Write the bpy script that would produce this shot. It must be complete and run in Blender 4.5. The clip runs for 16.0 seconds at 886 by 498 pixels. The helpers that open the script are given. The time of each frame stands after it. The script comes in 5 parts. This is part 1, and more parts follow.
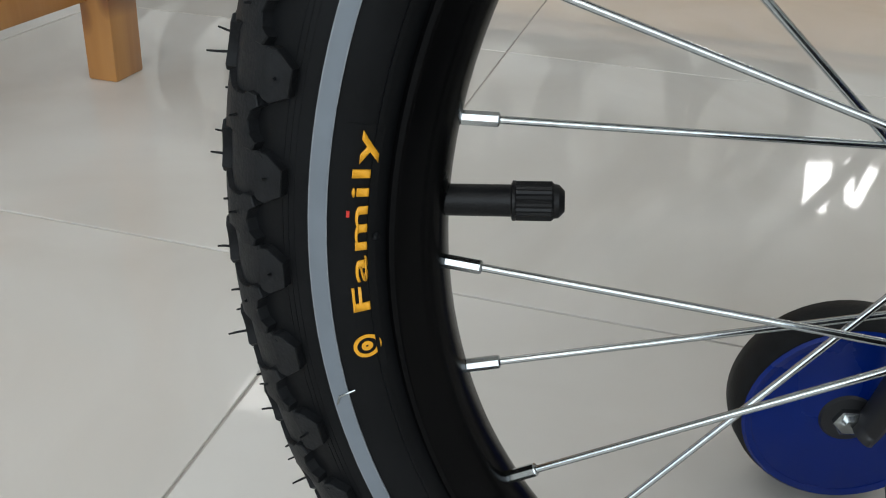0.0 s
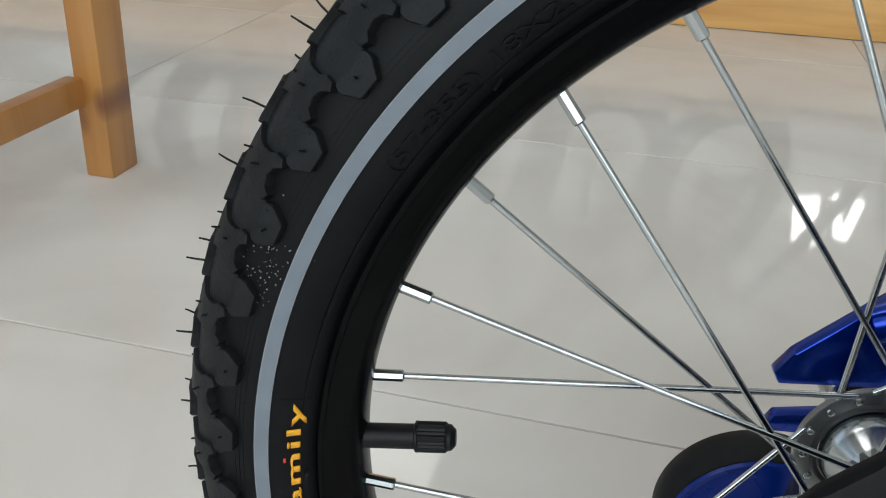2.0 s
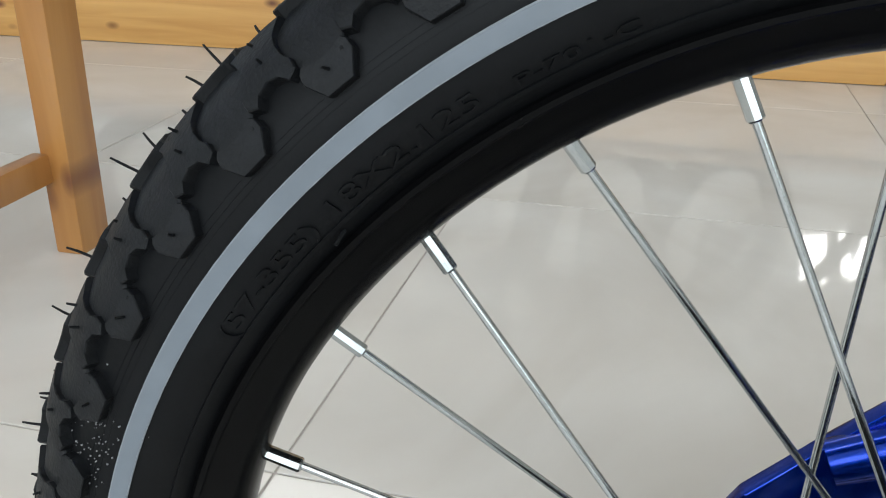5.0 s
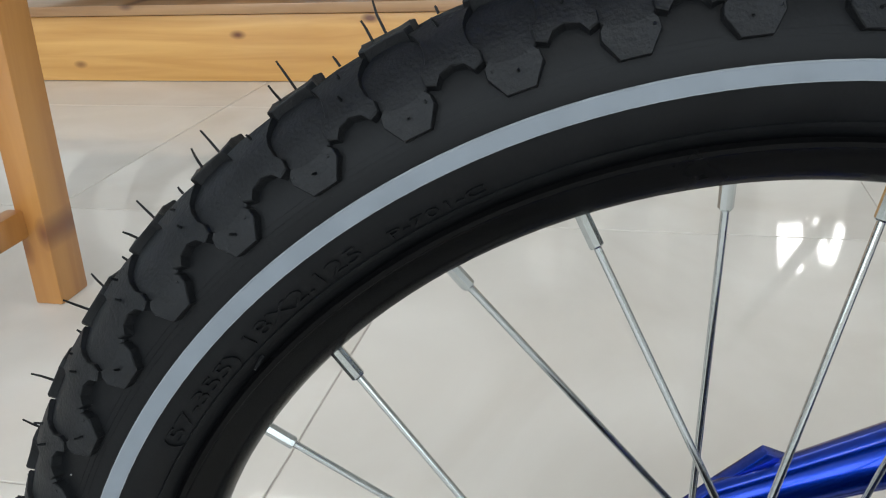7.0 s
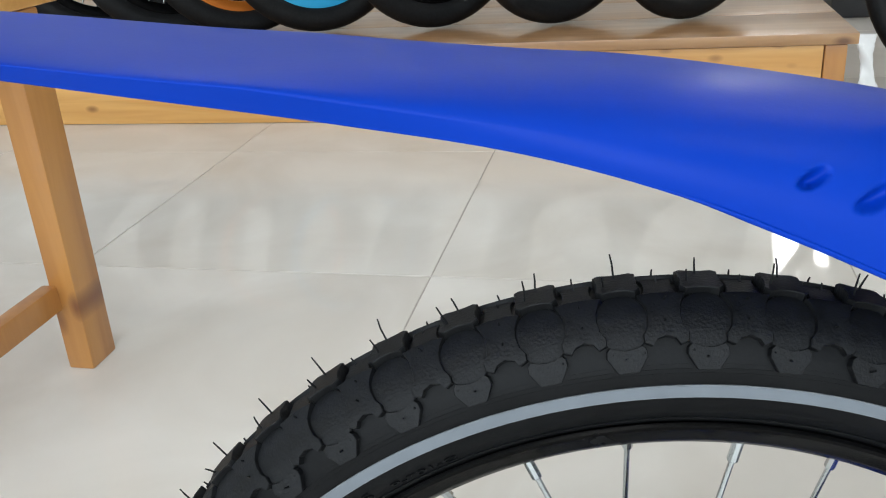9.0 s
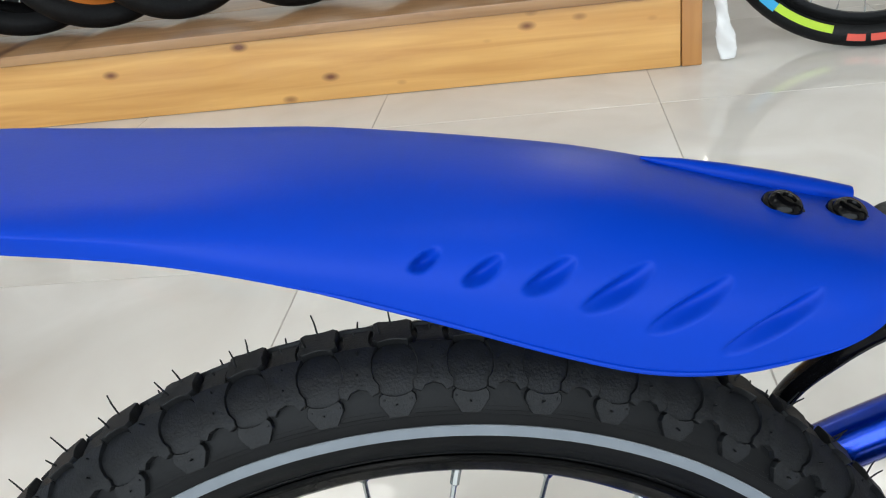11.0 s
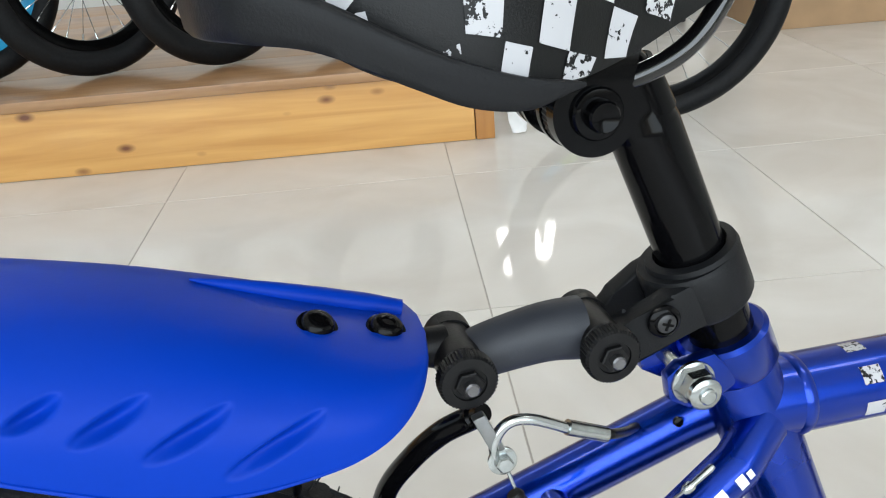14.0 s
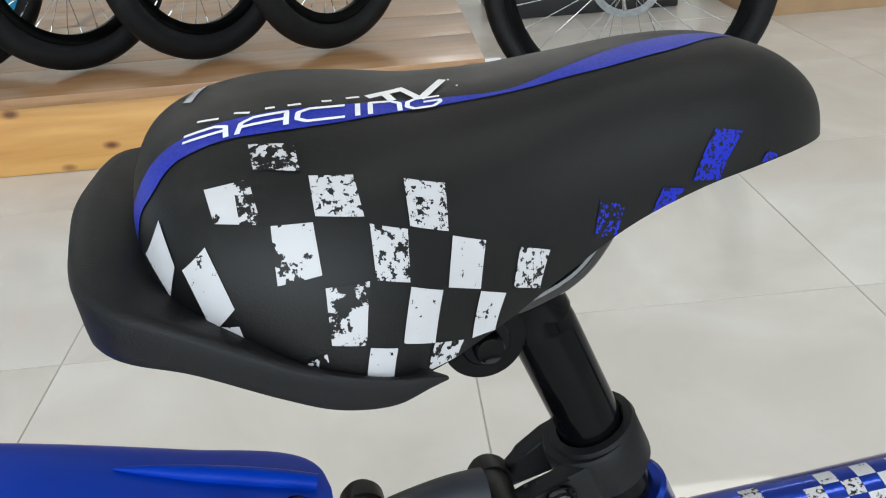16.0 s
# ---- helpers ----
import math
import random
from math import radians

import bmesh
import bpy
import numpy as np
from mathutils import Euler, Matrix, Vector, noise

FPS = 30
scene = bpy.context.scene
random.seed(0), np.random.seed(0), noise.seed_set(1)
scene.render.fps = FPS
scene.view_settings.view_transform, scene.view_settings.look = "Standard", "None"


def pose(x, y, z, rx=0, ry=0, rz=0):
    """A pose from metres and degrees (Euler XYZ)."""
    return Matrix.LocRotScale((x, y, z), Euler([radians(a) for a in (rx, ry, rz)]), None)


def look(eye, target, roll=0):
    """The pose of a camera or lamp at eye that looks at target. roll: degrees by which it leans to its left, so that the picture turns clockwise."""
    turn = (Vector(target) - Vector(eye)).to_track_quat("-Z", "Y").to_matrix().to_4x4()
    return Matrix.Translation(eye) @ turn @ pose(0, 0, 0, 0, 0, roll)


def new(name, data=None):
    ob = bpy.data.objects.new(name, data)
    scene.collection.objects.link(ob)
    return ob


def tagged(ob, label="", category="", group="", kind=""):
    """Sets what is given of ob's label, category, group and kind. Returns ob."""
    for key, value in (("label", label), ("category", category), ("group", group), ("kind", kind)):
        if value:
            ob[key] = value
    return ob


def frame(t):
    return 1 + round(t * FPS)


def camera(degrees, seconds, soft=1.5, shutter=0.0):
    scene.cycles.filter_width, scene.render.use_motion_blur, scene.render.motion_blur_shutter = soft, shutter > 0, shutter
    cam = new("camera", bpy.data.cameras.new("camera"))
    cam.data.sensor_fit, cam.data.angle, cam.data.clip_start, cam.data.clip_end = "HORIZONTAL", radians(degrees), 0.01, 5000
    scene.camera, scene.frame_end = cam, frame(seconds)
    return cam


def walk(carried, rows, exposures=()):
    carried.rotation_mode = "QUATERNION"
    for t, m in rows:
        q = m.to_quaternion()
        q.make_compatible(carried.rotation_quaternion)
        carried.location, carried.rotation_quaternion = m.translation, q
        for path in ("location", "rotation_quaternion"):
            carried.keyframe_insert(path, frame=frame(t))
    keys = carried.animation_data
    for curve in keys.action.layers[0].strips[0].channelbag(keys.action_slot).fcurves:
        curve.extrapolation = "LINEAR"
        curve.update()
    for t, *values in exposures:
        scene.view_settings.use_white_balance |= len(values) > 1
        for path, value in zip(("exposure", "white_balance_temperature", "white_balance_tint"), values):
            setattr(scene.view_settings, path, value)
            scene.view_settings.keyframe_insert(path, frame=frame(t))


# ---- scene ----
cam = camera(54.3, 16.0, soft=1.1)
PATH = [
    (0.0, (-0.1134, -0.2149, 0.3203), (-0.2194, 0.2093, 0.0776), 2.92),
    (0.5, (-0.1153, -0.2166, 0.3375), (-0.2202, 0.2090, 0.0970), 3.54),
    (1.0, (-0.1083, -0.2230, 0.3654), (-0.2125, 0.2044, 0.1276), 3.43),
    (1.5, (-0.0953, -0.2302, 0.3924), (-0.2004, 0.1994, 0.1590), 2.92),
    (2.0, (-0.0853, -0.2324, 0.4060), (-0.1933, 0.1991, 0.1777), 2.01),
    (2.5, (-0.0828, -0.2296, 0.4080), (-0.1934, 0.2039, 0.1846), 0.58),
    (3.0, (-0.0746, -0.2200, 0.4133), (-0.1872, 0.2156, 0.1952), 0.50),
    (3.5, (-0.0726, -0.2092, 0.4158), (-0.1862, 0.2279, 0.2011), 0.56),
    (4.0, (-0.0704, -0.1927, 0.4161), (-0.1818, 0.2461, 0.2040), 0.67),
    (4.2, (-0.0689, -0.1860, 0.4144), (-0.1817, 0.2534, 0.2040), 0.69),
    (6.3, (-0.0501, -0.1826, 0.4357), (-0.1628, 0.2608, 0.2340), -1.79),
    (6.5, (-0.0481, -0.1865, 0.4407), (-0.1574, 0.2561, 0.2354), -2.14),
    (7.0, (-0.0350, -0.1986, 0.4550), (-0.1441, 0.2453, 0.2524), -2.95),
    (7.5, (-0.0290, -0.2128, 0.4756), (-0.1384, 0.2302, 0.2712), -3.76),
    (8.0, (-0.0124, -0.2318, 0.5054), (-0.1220, 0.2115, 0.3017), -4.26),
    (8.2, (-0.0137, -0.2357, 0.5199), (-0.1250, 0.2076, 0.3171), -4.33),
    (10.3, (0.0190, -0.2487, 0.5977), (-0.0821, 0.1903, 0.3808), -5.80),
    (10.5, (0.0364, -0.2400, 0.5988), (-0.0562, 0.1968, 0.3737), -8.25),
    (11.0, (0.0656, -0.2357, 0.5981), (-0.0024, 0.2035, 0.3690), -8.07),
    (11.5, (0.0980, -0.2364, 0.5957), (0.0584, 0.2062, 0.3664), -6.93),
    (12.0, (0.1247, -0.2383, 0.5939), (0.1089, 0.2123, 0.3777), -5.65),
    (12.5, (0.1460, -0.2363, 0.5914), (0.1494, 0.2167, 0.3798), -5.01),
    (13.0, (0.1564, -0.2339, 0.5871), (0.1689, 0.2204, 0.3785), -4.81),
    (13.5, (0.1629, -0.2325, 0.5863), (0.1823, 0.2219, 0.3785), -4.59),
    (14.0, (0.1670, -0.2330, 0.6090), (0.1891, 0.2222, 0.4032), -4.46),
    (14.5, (0.1636, -0.2353, 0.6357), (0.1848, 0.2187, 0.4274), -4.18),
    (15.0, (0.1788, -0.2222, 0.6560), (0.2016, 0.2299, 0.4435), -4.04),
    (15.5, (0.1999, -0.2181, 0.6738), (0.2236, 0.2314, 0.4561), -4.08),
    (16.0, (0.2068, -0.2168, 0.6898), (0.2276, 0.2287, 0.4637), -4.26),
]
walk(cam, [(t, look(eye, target, roll)) for t, eye, target, roll in PATH], exposures=[(0.0, -0.18), (1.2, -0.12), (2.5, 0.05), (4.0, 0.12), (6.5, 0.27), (8.0, 0.32), (10.5, 0.48), (12.5, 0.53), (14.0, 0.5), (15.0, 0.42), (16.0, 0.35)])

# ---- world and light ----
sky = bpy.data.worlds.new("sky")
scene.world = sky
sky.use_nodes = True
sn = sky.node_tree.nodes
sky_tex = sn.new("ShaderNodeTexSky")
sky_tex.sky_type, sky_tex.sun_disc = "NISHITA", False
sky_tex.sun_elevation, sky_tex.sun_rotation = radians(50), radians(200)
sky.node_tree.links.new(sky_tex.outputs[0], sn["Background"].inputs[0])
sn["Background"].inputs[1].default_value = 0.1


def area_lamp(name, eye, target, w, h, power, colour):
    data = bpy.data.lights.new(name, "AREA")
    data.shape, data.size, data.size_y, data.energy, data.color = "RECTANGLE", w, h, power, colour
    ob = new(name, data)
    ob.matrix_world = look(eye, target)
    return ob


# unseen, assumed sources: daylight from a shop front behind the camera and high side windows
area_lamp("assumed_front_daylight", (0.0, -3.38, 1.75), (0.0, 0.0, 1.0), 6.4, 2.3, 151, (0.86, 0.955, 1.0))
area_lamp("assumed_side_daylight", (-4.38, 1.5, 1.7), (0.0, 1.5, 1.0), 4.4, 1.9, 15, (0.86, 0.955, 1.0))


# ---- materials ----
def material(name, colour, rough=0.5, metal=0.0, coat=0.0, vary=0.0, scale=40.0, bump=0.0, bump_scale=300.0, colour2=None, spec=0.5):
    m = bpy.data.materials.new(name)
    m.use_nodes = True
    n, l = m.node_tree.nodes, m.node_tree.links
    b = n["Principled BSDF"]
    b.inputs["Base Color"].default_value = (*colour, 1)
    b.inputs["Roughness"].default_value = rough
    b.inputs["Metallic"].default_value = metal
    b.inputs["Coat Weight"].default_value = coat
    b.inputs["Specular IOR Level"].default_value = spec
    b.inputs["Coat Roughness"].default_value = 0.06
    co = n.new("ShaderNodeTexCoord")
    if vary:
        t = n.new("ShaderNodeTexNoise")
        t.inputs["Scale"].default_value, t.inputs["Detail"].default_value = scale, 6
        l.new(co.outputs["Object"], t.inputs["Vector"])
        ramp = n.new("ShaderNodeValToRGB")
        ramp.color_ramp.elements[0].position, ramp.color_ramp.elements[1].position = 0.35, 0.68
        second = colour2 or tuple(c * (1 - vary) for c in colour)
        ramp.color_ramp.elements[0].color = (*second, 1)
        ramp.color_ramp.elements[1].color = (*colour, 1)
        l.new(t.outputs["Fac"], ramp.inputs["Fac"])
        l.new(ramp.outputs["Color"], b.inputs["Base Color"])
        mr = n.new("ShaderNodeMapRange")
        mr.inputs["To Min"].default_value, mr.inputs["To Max"].default_value = max(0.02, rough - 0.08), min(1.0, rough + 0.08)
        l.new(t.outputs["Fac"], mr.inputs["Value"])
        l.new(mr.outputs["Result"], b.inputs["Roughness"])
    if bump:
        t2 = n.new("ShaderNodeTexNoise")
        t2.inputs["Scale"].default_value, t2.inputs["Detail"].default_value = bump_scale, 4
        l.new(co.outputs["Object"], t2.inputs["Vector"])
        bp = n.new("ShaderNodeBump")
        bp.inputs["Strength"].default_value, bp.inputs["Distance"].default_value = bump, 0.0005
        l.new(t2.outputs["Fac"], bp.inputs["Height"])
        l.new(bp.outputs["Normal"], b.inputs["Normal"])
    return m


def worn_print(name, ink, ground, cut, scale):
    """Screen print with flaked edges: ink over the ground colour, cut by noise."""
    m = material(name, ink, 0.42, spec=0.25)
    n, l = m.node_tree.nodes, m.node_tree.links
    b = n["Principled BSDF"]
    co = n["Texture Coordinate"]
    a = n.new("ShaderNodeTexNoise")
    a.inputs["Scale"].default_value, a.inputs["Detail"].default_value, a.inputs["Roughness"].default_value = scale, 5, 0.62
    l.new(co.outputs["Object"], a.inputs["Vector"])
    ramp = n.new("ShaderNodeValToRGB")
    ramp.color_ramp.elements[0].position, ramp.color_ramp.elements[1].position = cut, cut + 0.012
    ramp.color_ramp.elements[0].color, ramp.color_ramp.elements[1].color = (*ground, 1), (*ink, 1)
    l.new(a.outputs["Fac"], ramp.inputs["Fac"])
    l.new(ramp.outputs["Color"], b.inputs["Base Color"])
    return m


def wood(name, light, dark, knot, axis, ring=14.0):
    """Pine: long grain along one axis, with dark knots here and there."""
    m = bpy.data.materials.new(name)
    m.use_nodes = True
    n, l = m.node_tree.nodes, m.node_tree.links
    b = n["Principled BSDF"]
    b.inputs["Roughness"].default_value, b.inputs["Coat Weight"].default_value, b.inputs["Coat Roughness"].default_value = 0.38, 0.35, 0.18
    co, mp = n.new("ShaderNodeTexCoord"), n.new("ShaderNodeMapping")
    mp.inputs["Scale"].default_value = tuple(0.9 if k == axis else ring for k in range(3))
    info = n.new("ShaderNodeObjectInfo")
    add = n.new("ShaderNodeVectorMath")
    add.operation = "ADD"
    mul = n.new("ShaderNodeMath")
    mul.operation, mul.inputs[1].default_value = "MULTIPLY", 37.0
    l.new(info.outputs["Random"], mul.inputs[0])
    l.new(co.outputs["Object"], add.inputs[0])
    l.new(mul.outputs[0], add.inputs[1])
    l.new(add.outputs[0], mp.inputs["Vector"])
    g = n.new("ShaderNodeTexNoise")
    g.inputs["Scale"].default_value, g.inputs["Detail"].default_value, g.inputs["Distortion"].default_value = 2.4, 7, 0.6
    l.new(mp.outputs[0], g.inputs["Vector"])
    r1 = n.new("ShaderNodeValToRGB")
    r1.color_ramp.elements[0].position, r1.color_ramp.elements[1].position = 0.3, 0.66
    r1.color_ramp.elements[0].color, r1.color_ramp.elements[1].color = (*dark, 1), (*light, 1)
    l.new(g.outputs["Fac"], r1.inputs["Fac"])
    km = n.new("ShaderNodeMapping")
    km.inputs["Scale"].default_value = tuple(7.5 if k == axis else (0.4 if k == 1 else 15.0) for k in range(3))
    l.new(add.outputs[0], km.inputs["Vector"])
    v = n.new("ShaderNodeTexVoronoi")
    v.inputs["Scale"].default_value, v.inputs["Randomness"].default_value = 1.0, 1.0
    l.new(km.outputs[0], v.inputs["Vector"])
    r2 = n.new("ShaderNodeValToRGB")
    r2.color_ramp.elements[0].position, r2.color_ramp.elements[1].position = 0.06, 0.19
    r2.color_ramp.elements[0].color, r2.color_ramp.elements[1].color = (1, 1, 1, 1), (0, 0, 0, 1)
    l.new(v.outputs["Distance"], r2.inputs["Fac"])
    mix = n.new("ShaderNodeMix")
    mix.data_type = "RGBA"
    l.new(r2.outputs["Color"], mix.inputs[0])
    l.new(r1.outputs["Color"], mix.inputs[6])
    mix.inputs[7].default_value = (*knot, 1)
    l.new(mix.outputs[2], b.inputs["Base Color"])
    bp = n.new("ShaderNodeBump")
    bp.inputs["Strength"].default_value, bp.inputs["Distance"].default_value = 0.25, 0.001
    l.new(g.outputs["Fac"], bp.inputs["Height"])
    l.new(bp.outputs["Normal"], b.inputs["Normal"])
    return m


def lamp_material(name, colour, strength):
    m = bpy.data.materials.new(name)
    m.use_nodes = True
    b = m.node_tree.nodes["Principled BSDF"]
    b.inputs["Base Color"].default_value = (0.8, 0.8, 0.8, 1)
    b.inputs["Emission Color"].default_value = (*colour, 1)
    b.inputs["Emission Strength"].default_value = strength
    return m


def tile_material():
    """Polished beige porcelain with soft clouds and faint veins."""
    m = bpy.data.materials.new("polished_porcelain")
    m.use_nodes = True
    n, l = m.node_tree.nodes, m.node_tree.links
    b = n["Principled BSDF"]
    b.inputs["Roughness"].default_value, b.inputs["Specular IOR Level"].default_value = 0.13, 0.22
    geo, info = n.new("ShaderNodeNewGeometry"), n.new("ShaderNodeObjectInfo")
    mul = n.new("ShaderNodeMath")
    mul.operation, mul.inputs[1].default_value = "MULTIPLY", 11.0
    l.new(info.outputs["Random"], mul.inputs[0])
    add = n.new("ShaderNodeVectorMath")
    add.operation = "ADD"
    l.new(geo.outputs["Position"], add.inputs[0])
    l.new(mul.outputs[0], add.inputs[1])
    a = n.new("ShaderNodeTexNoise")
    a.inputs["Scale"].default_value, a.inputs["Detail"].default_value, a.inputs["Distortion"].default_value = 3.2, 7, 0.9
    l.new(add.outputs[0], a.inputs["Vector"])
    r = n.new("ShaderNodeValToRGB")
    r.color_ramp.elements[0].position, r.color_ramp.elements[1].position = 0.3, 0.72
    r.color_ramp.elements[0].color, r.color_ramp.elements[1].color = (0.60, 0.563, 0.515, 1), (0.72, 0.698, 0.662, 1)
    l.new(a.outputs["Fac"], r.inputs["Fac"])
    l.new(r.outputs["Color"], b.inputs["Base Color"])
    d = n.new("ShaderNodeTexNoise")
    d.inputs["Scale"].default_value, d.inputs["Detail"].default_value = 14, 5
    l.new(add.outputs[0], d.inputs["Vector"])
    mr = n.new("ShaderNodeMapRange")
    mr.inputs["To Min"].default_value, mr.inputs["To Max"].default_value = 0.025, 0.06
    l.new(d.outputs["Fac"], mr.inputs["Value"])
    l.new(mr.outputs["Result"], b.inputs["Roughness"])
    return m


TILE = tile_material()
GROUT = material("grout", (0.50, 0.46, 0.42), 0.8, vary=0.2, scale=60)
PLASTER = material("white_plaster", (0.78, 0.77, 0.74), 0.8, vary=0.06, scale=3, bump=0.15, bump_scale=80)
CEILING = material("ceiling_paint", (0.8, 0.8, 0.78), 0.85, vary=0.04, scale=2)
ALU = material("window_aluminium", (0.6, 0.61, 0.62), 0.35, 0.9)
RUBBER = material("black_rubber", (0.0076, 0.0084, 0.0098), 0.56, spec=0.22, vary=0.55, scale=140, bump=0.4, bump_scale=1100)
RUBBER_SIDE = material("sidewall_rubber", (0.0048, 0.0052, 0.0059), 0.46, spec=0.12, vary=0.3, scale=60, bump=0.12, bump_scale=700)
STRIPE = material("reflective_grey", (0.150, 0.172, 0.198), 0.42, vary=0.12, scale=80)
STRIPE_EDGE = material("stripe_edge_grey", (0.21, 0.23, 0.25), 0.5, vary=0.2, scale=300)
RIM_BLACK = material("black_anodised", (0.0018, 0.0018, 0.002), 0.24, vary=0.2, scale=40, spec=0.08)
CHROME = material("bright_steel", (0.50, 0.53, 0.54), 0.18, 1.0, vary=0.12, scale=120)
ZINC = material("zinc_plate", (0.47, 0.50, 0.50), 0.24, 1.0, vary=0.25, scale=200)
HUB_STEEL = material("grey_steel", (0.30, 0.31, 0.32), 0.36, 1.0, vary=0.25, scale=90)
PLASTIC = material("black_plastic", (0.0055, 0.0055, 0.006), 0.42, spec=0.20, vary=0.2, scale=70, bump=0.2, bump_scale=1200)
PLASTIC_GREY = material("charcoal_plastic", (0.0065, 0.0070, 0.0082), 0.5, spec=0.20, vary=0.15, scale=60, bump=0.25, bump_scale=1300)
GLOSS_BLACK = material("gloss_black_paint", (0.002, 0.002, 0.0024), 0.13, 0.0, coat=0.03, spec=0.10)
RAIL_BLACK = material("polished_black_steel", (0.004, 0.004, 0.0045), 0.14, 0.0, coat=0.4, spec=0.5)
VINYL = material("black_vinyl", (0.0038, 0.0040, 0.0044), 0.45, spec=0.25, vary=0.15, scale=50, bump=0.2, bump_scale=1800)
FENDER_BLUE = material("blue_polypropylene", (0.0010, 0.034, 0.36), 0.36, spec=0.085, vary=0.06, scale=12, bump=0.05, bump_scale=500)
FRAME_BLUE = material("blue_metallic_paint", (0.0002, 0.030, 0.33), 0.27, 0.9, coat=0.45, vary=0.03, scale=6)
TRAINER_BLUE = material("blue_plastic", (0.001, 0.020, 0.20), 0.26, spec=0.35, vary=0.08, scale=20)
STRIPE_BLUE = worn_print("blue_vinyl", (0.004, 0.014, 0.25), (0.012, 0.026, 0.31), 0.5, 900)
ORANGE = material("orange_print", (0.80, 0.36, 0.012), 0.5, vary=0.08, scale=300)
RED = material("red_print", (0.6, 0.03, 0.02), 0.5)
WHITE = material("white_print", (0.75, 0.75, 0.76), 0.45, vary=0.08, scale=200)
PRINT_WORN = worn_print("worn_white_print", (0.43, 0.43, 0.45), (0.0042, 0.0042, 0.0045), 0.445, 480)
PRINT_SOLID = worn_print("solid_white_print", (0.43, 0.43, 0.45), (0.0042, 0.0042, 0.0045), 0.365, 260)
PRINT_BLOTCH = worn_print("blotched_white_print", (0.43, 0.43, 0.45), (0.0042, 0.0042, 0.0045), 0.455, 150)
PRINT_BLUE_FLAKED = worn_print("flaked_blue_print", (0.006, 0.022, 0.38), (0.0042, 0.0042, 0.0045), 0.53, 620)
PRINT_FLAKED = worn_print("flaked_white_print", (0.43, 0.43, 0.45), (0.0042, 0.0042, 0.0045), 0.52, 400)
PRINT_BLUE = worn_print("worn_blue_print", (0.003, 0.014, 0.33), (0.0042, 0.0042, 0.0045), 0.46, 800)
DUST = material("dust", (0.2, 0.2, 0.2), 0.9)
PINE = wood("varnished_pine", (0.70, 0.39, 0.125), (0.55, 0.27, 0.07), (0.15, 0.045, 0.015), 0)
# board top: pine darkened in its colour for the shade under the bicycles
PINE_TOP = wood("shaded_pine_board", (0.40, 0.225, 0.105), (0.29, 0.150, 0.066), (0.15, 0.07, 0.035), 0)
PINE_LEG = wood("varnished_pine_upright", (0.50, 0.24, 0.070), (0.39, 0.165, 0.042), (0.16, 0.05, 0.02), 2)
CARD = material("cardboard", (0.45, 0.29, 0.16), 0.8, vary=0.15, scale=8)
FILM = material("white_wrapping", (0.8, 0.8, 0.8), 0.25, vary=0.1, scale=30)
ARM_GREY = material("charcoal_arm", (0.027, 0.030, 0.038), 0.5, spec=0.35, vary=0.1, scale=60, bump=0.15, bump_scale=1300)
DARK_STEEL = material("dark_steel", (0.20, 0.20, 0.21), 0.4, 1.0, vary=0.25, scale=200)
DARK = material("dark_paint", (0.02, 0.02, 0.022), 0.4, vary=0.2, scale=30)
ORANGE_RIM = material("orange_anodised", (0.55, 0.16, 0.02), 0.3, 0.6)
LIME = material("lime_decal", (0.42, 0.62, 0.02), 0.4)
CYAN = material("cyan_decal", (0.02, 0.34, 0.62), 0.4)
RED_DECAL = material("red_decal", (0.62, 0.06, 0.03), 0.4)
LAMP = lamp_material("lamp_diffuser", (1.0, 0.98, 0.95), 6.5)
PANEL = lamp_material("panel_diffuser", (1.0, 0.99, 0.97), 13.0)


# ---- mesh helpers ----
def mesh_of(name, bm, mat, smooth=40):
    me = bpy.data.meshes.new(name)
    bmesh.ops.recalc_face_normals(bm, faces=bm.faces)
    bm.to_mesh(me)
    bm.free()
    me.materials.append(mat)
    if smooth:
        me.polygons.foreach_set("use_smooth", [True] * len(me.polygons))
        me.set_sharp_from_angle(angle=radians(smooth))
    return me


def part(name, bm, mat, parent, label="", smooth=40):
    ob = new(name, mesh_of(name, bm, mat, smooth) if isinstance(bm, bmesh.types.BMesh) else bm)
    ob.parent = parent
    return tagged(ob, label) if label else ob


def thing(name, label, category, group="", kind="", at=None):
    ob = new(name)
    ob.empty_display_size = 0.05
    if at is not None:
        ob.matrix_world = at
    return tagged(ob, label, category, group, kind)


def grid_faces(bm, rings, closed=True, caps=True):
    rows = [[bm.verts.new(p) for p in ring] for ring in rings]
    n = len(rows[0])
    for a, b in zip(rows, rows[1:]):
        for i in range(n if closed else n - 1):
            j = (i + 1) % n
            bm.faces.new((a[i], a[j], b[j], b[i]))
    if caps:
        bm.faces.new(rows[0][::-1])
        bm.faces.new(rows[-1])
    return rows


def tube(points, radii, seg=14, bm=None, flat=1.0):
    """A round bar through the points, with a radius at each."""
    bm = bm or bmesh.new()
    pts = [Vector(p) for p in points]
    if not hasattr(radii, "__len__"):
        radii = [radii] * len(pts)
    up = Vector((0, 1, 0.013))
    rings = []
    for i, p in enumerate(pts):
        d = (pts[min(i + 1, len(pts) - 1)] - pts[max(i - 1, 0)]).normalized()
        a = (up - d * up.dot(d))
        a = a.normalized() if a.length > 1e-4 else d.orthogonal().normalized()
        b = d.cross(a)
        rings.append([p + radii[i] * (math.cos(t) * a + flat * math.sin(t) * b) for t in (2 * math.pi * k / seg for k in range(seg))])
    grid_faces(bm, rings)
    return bm


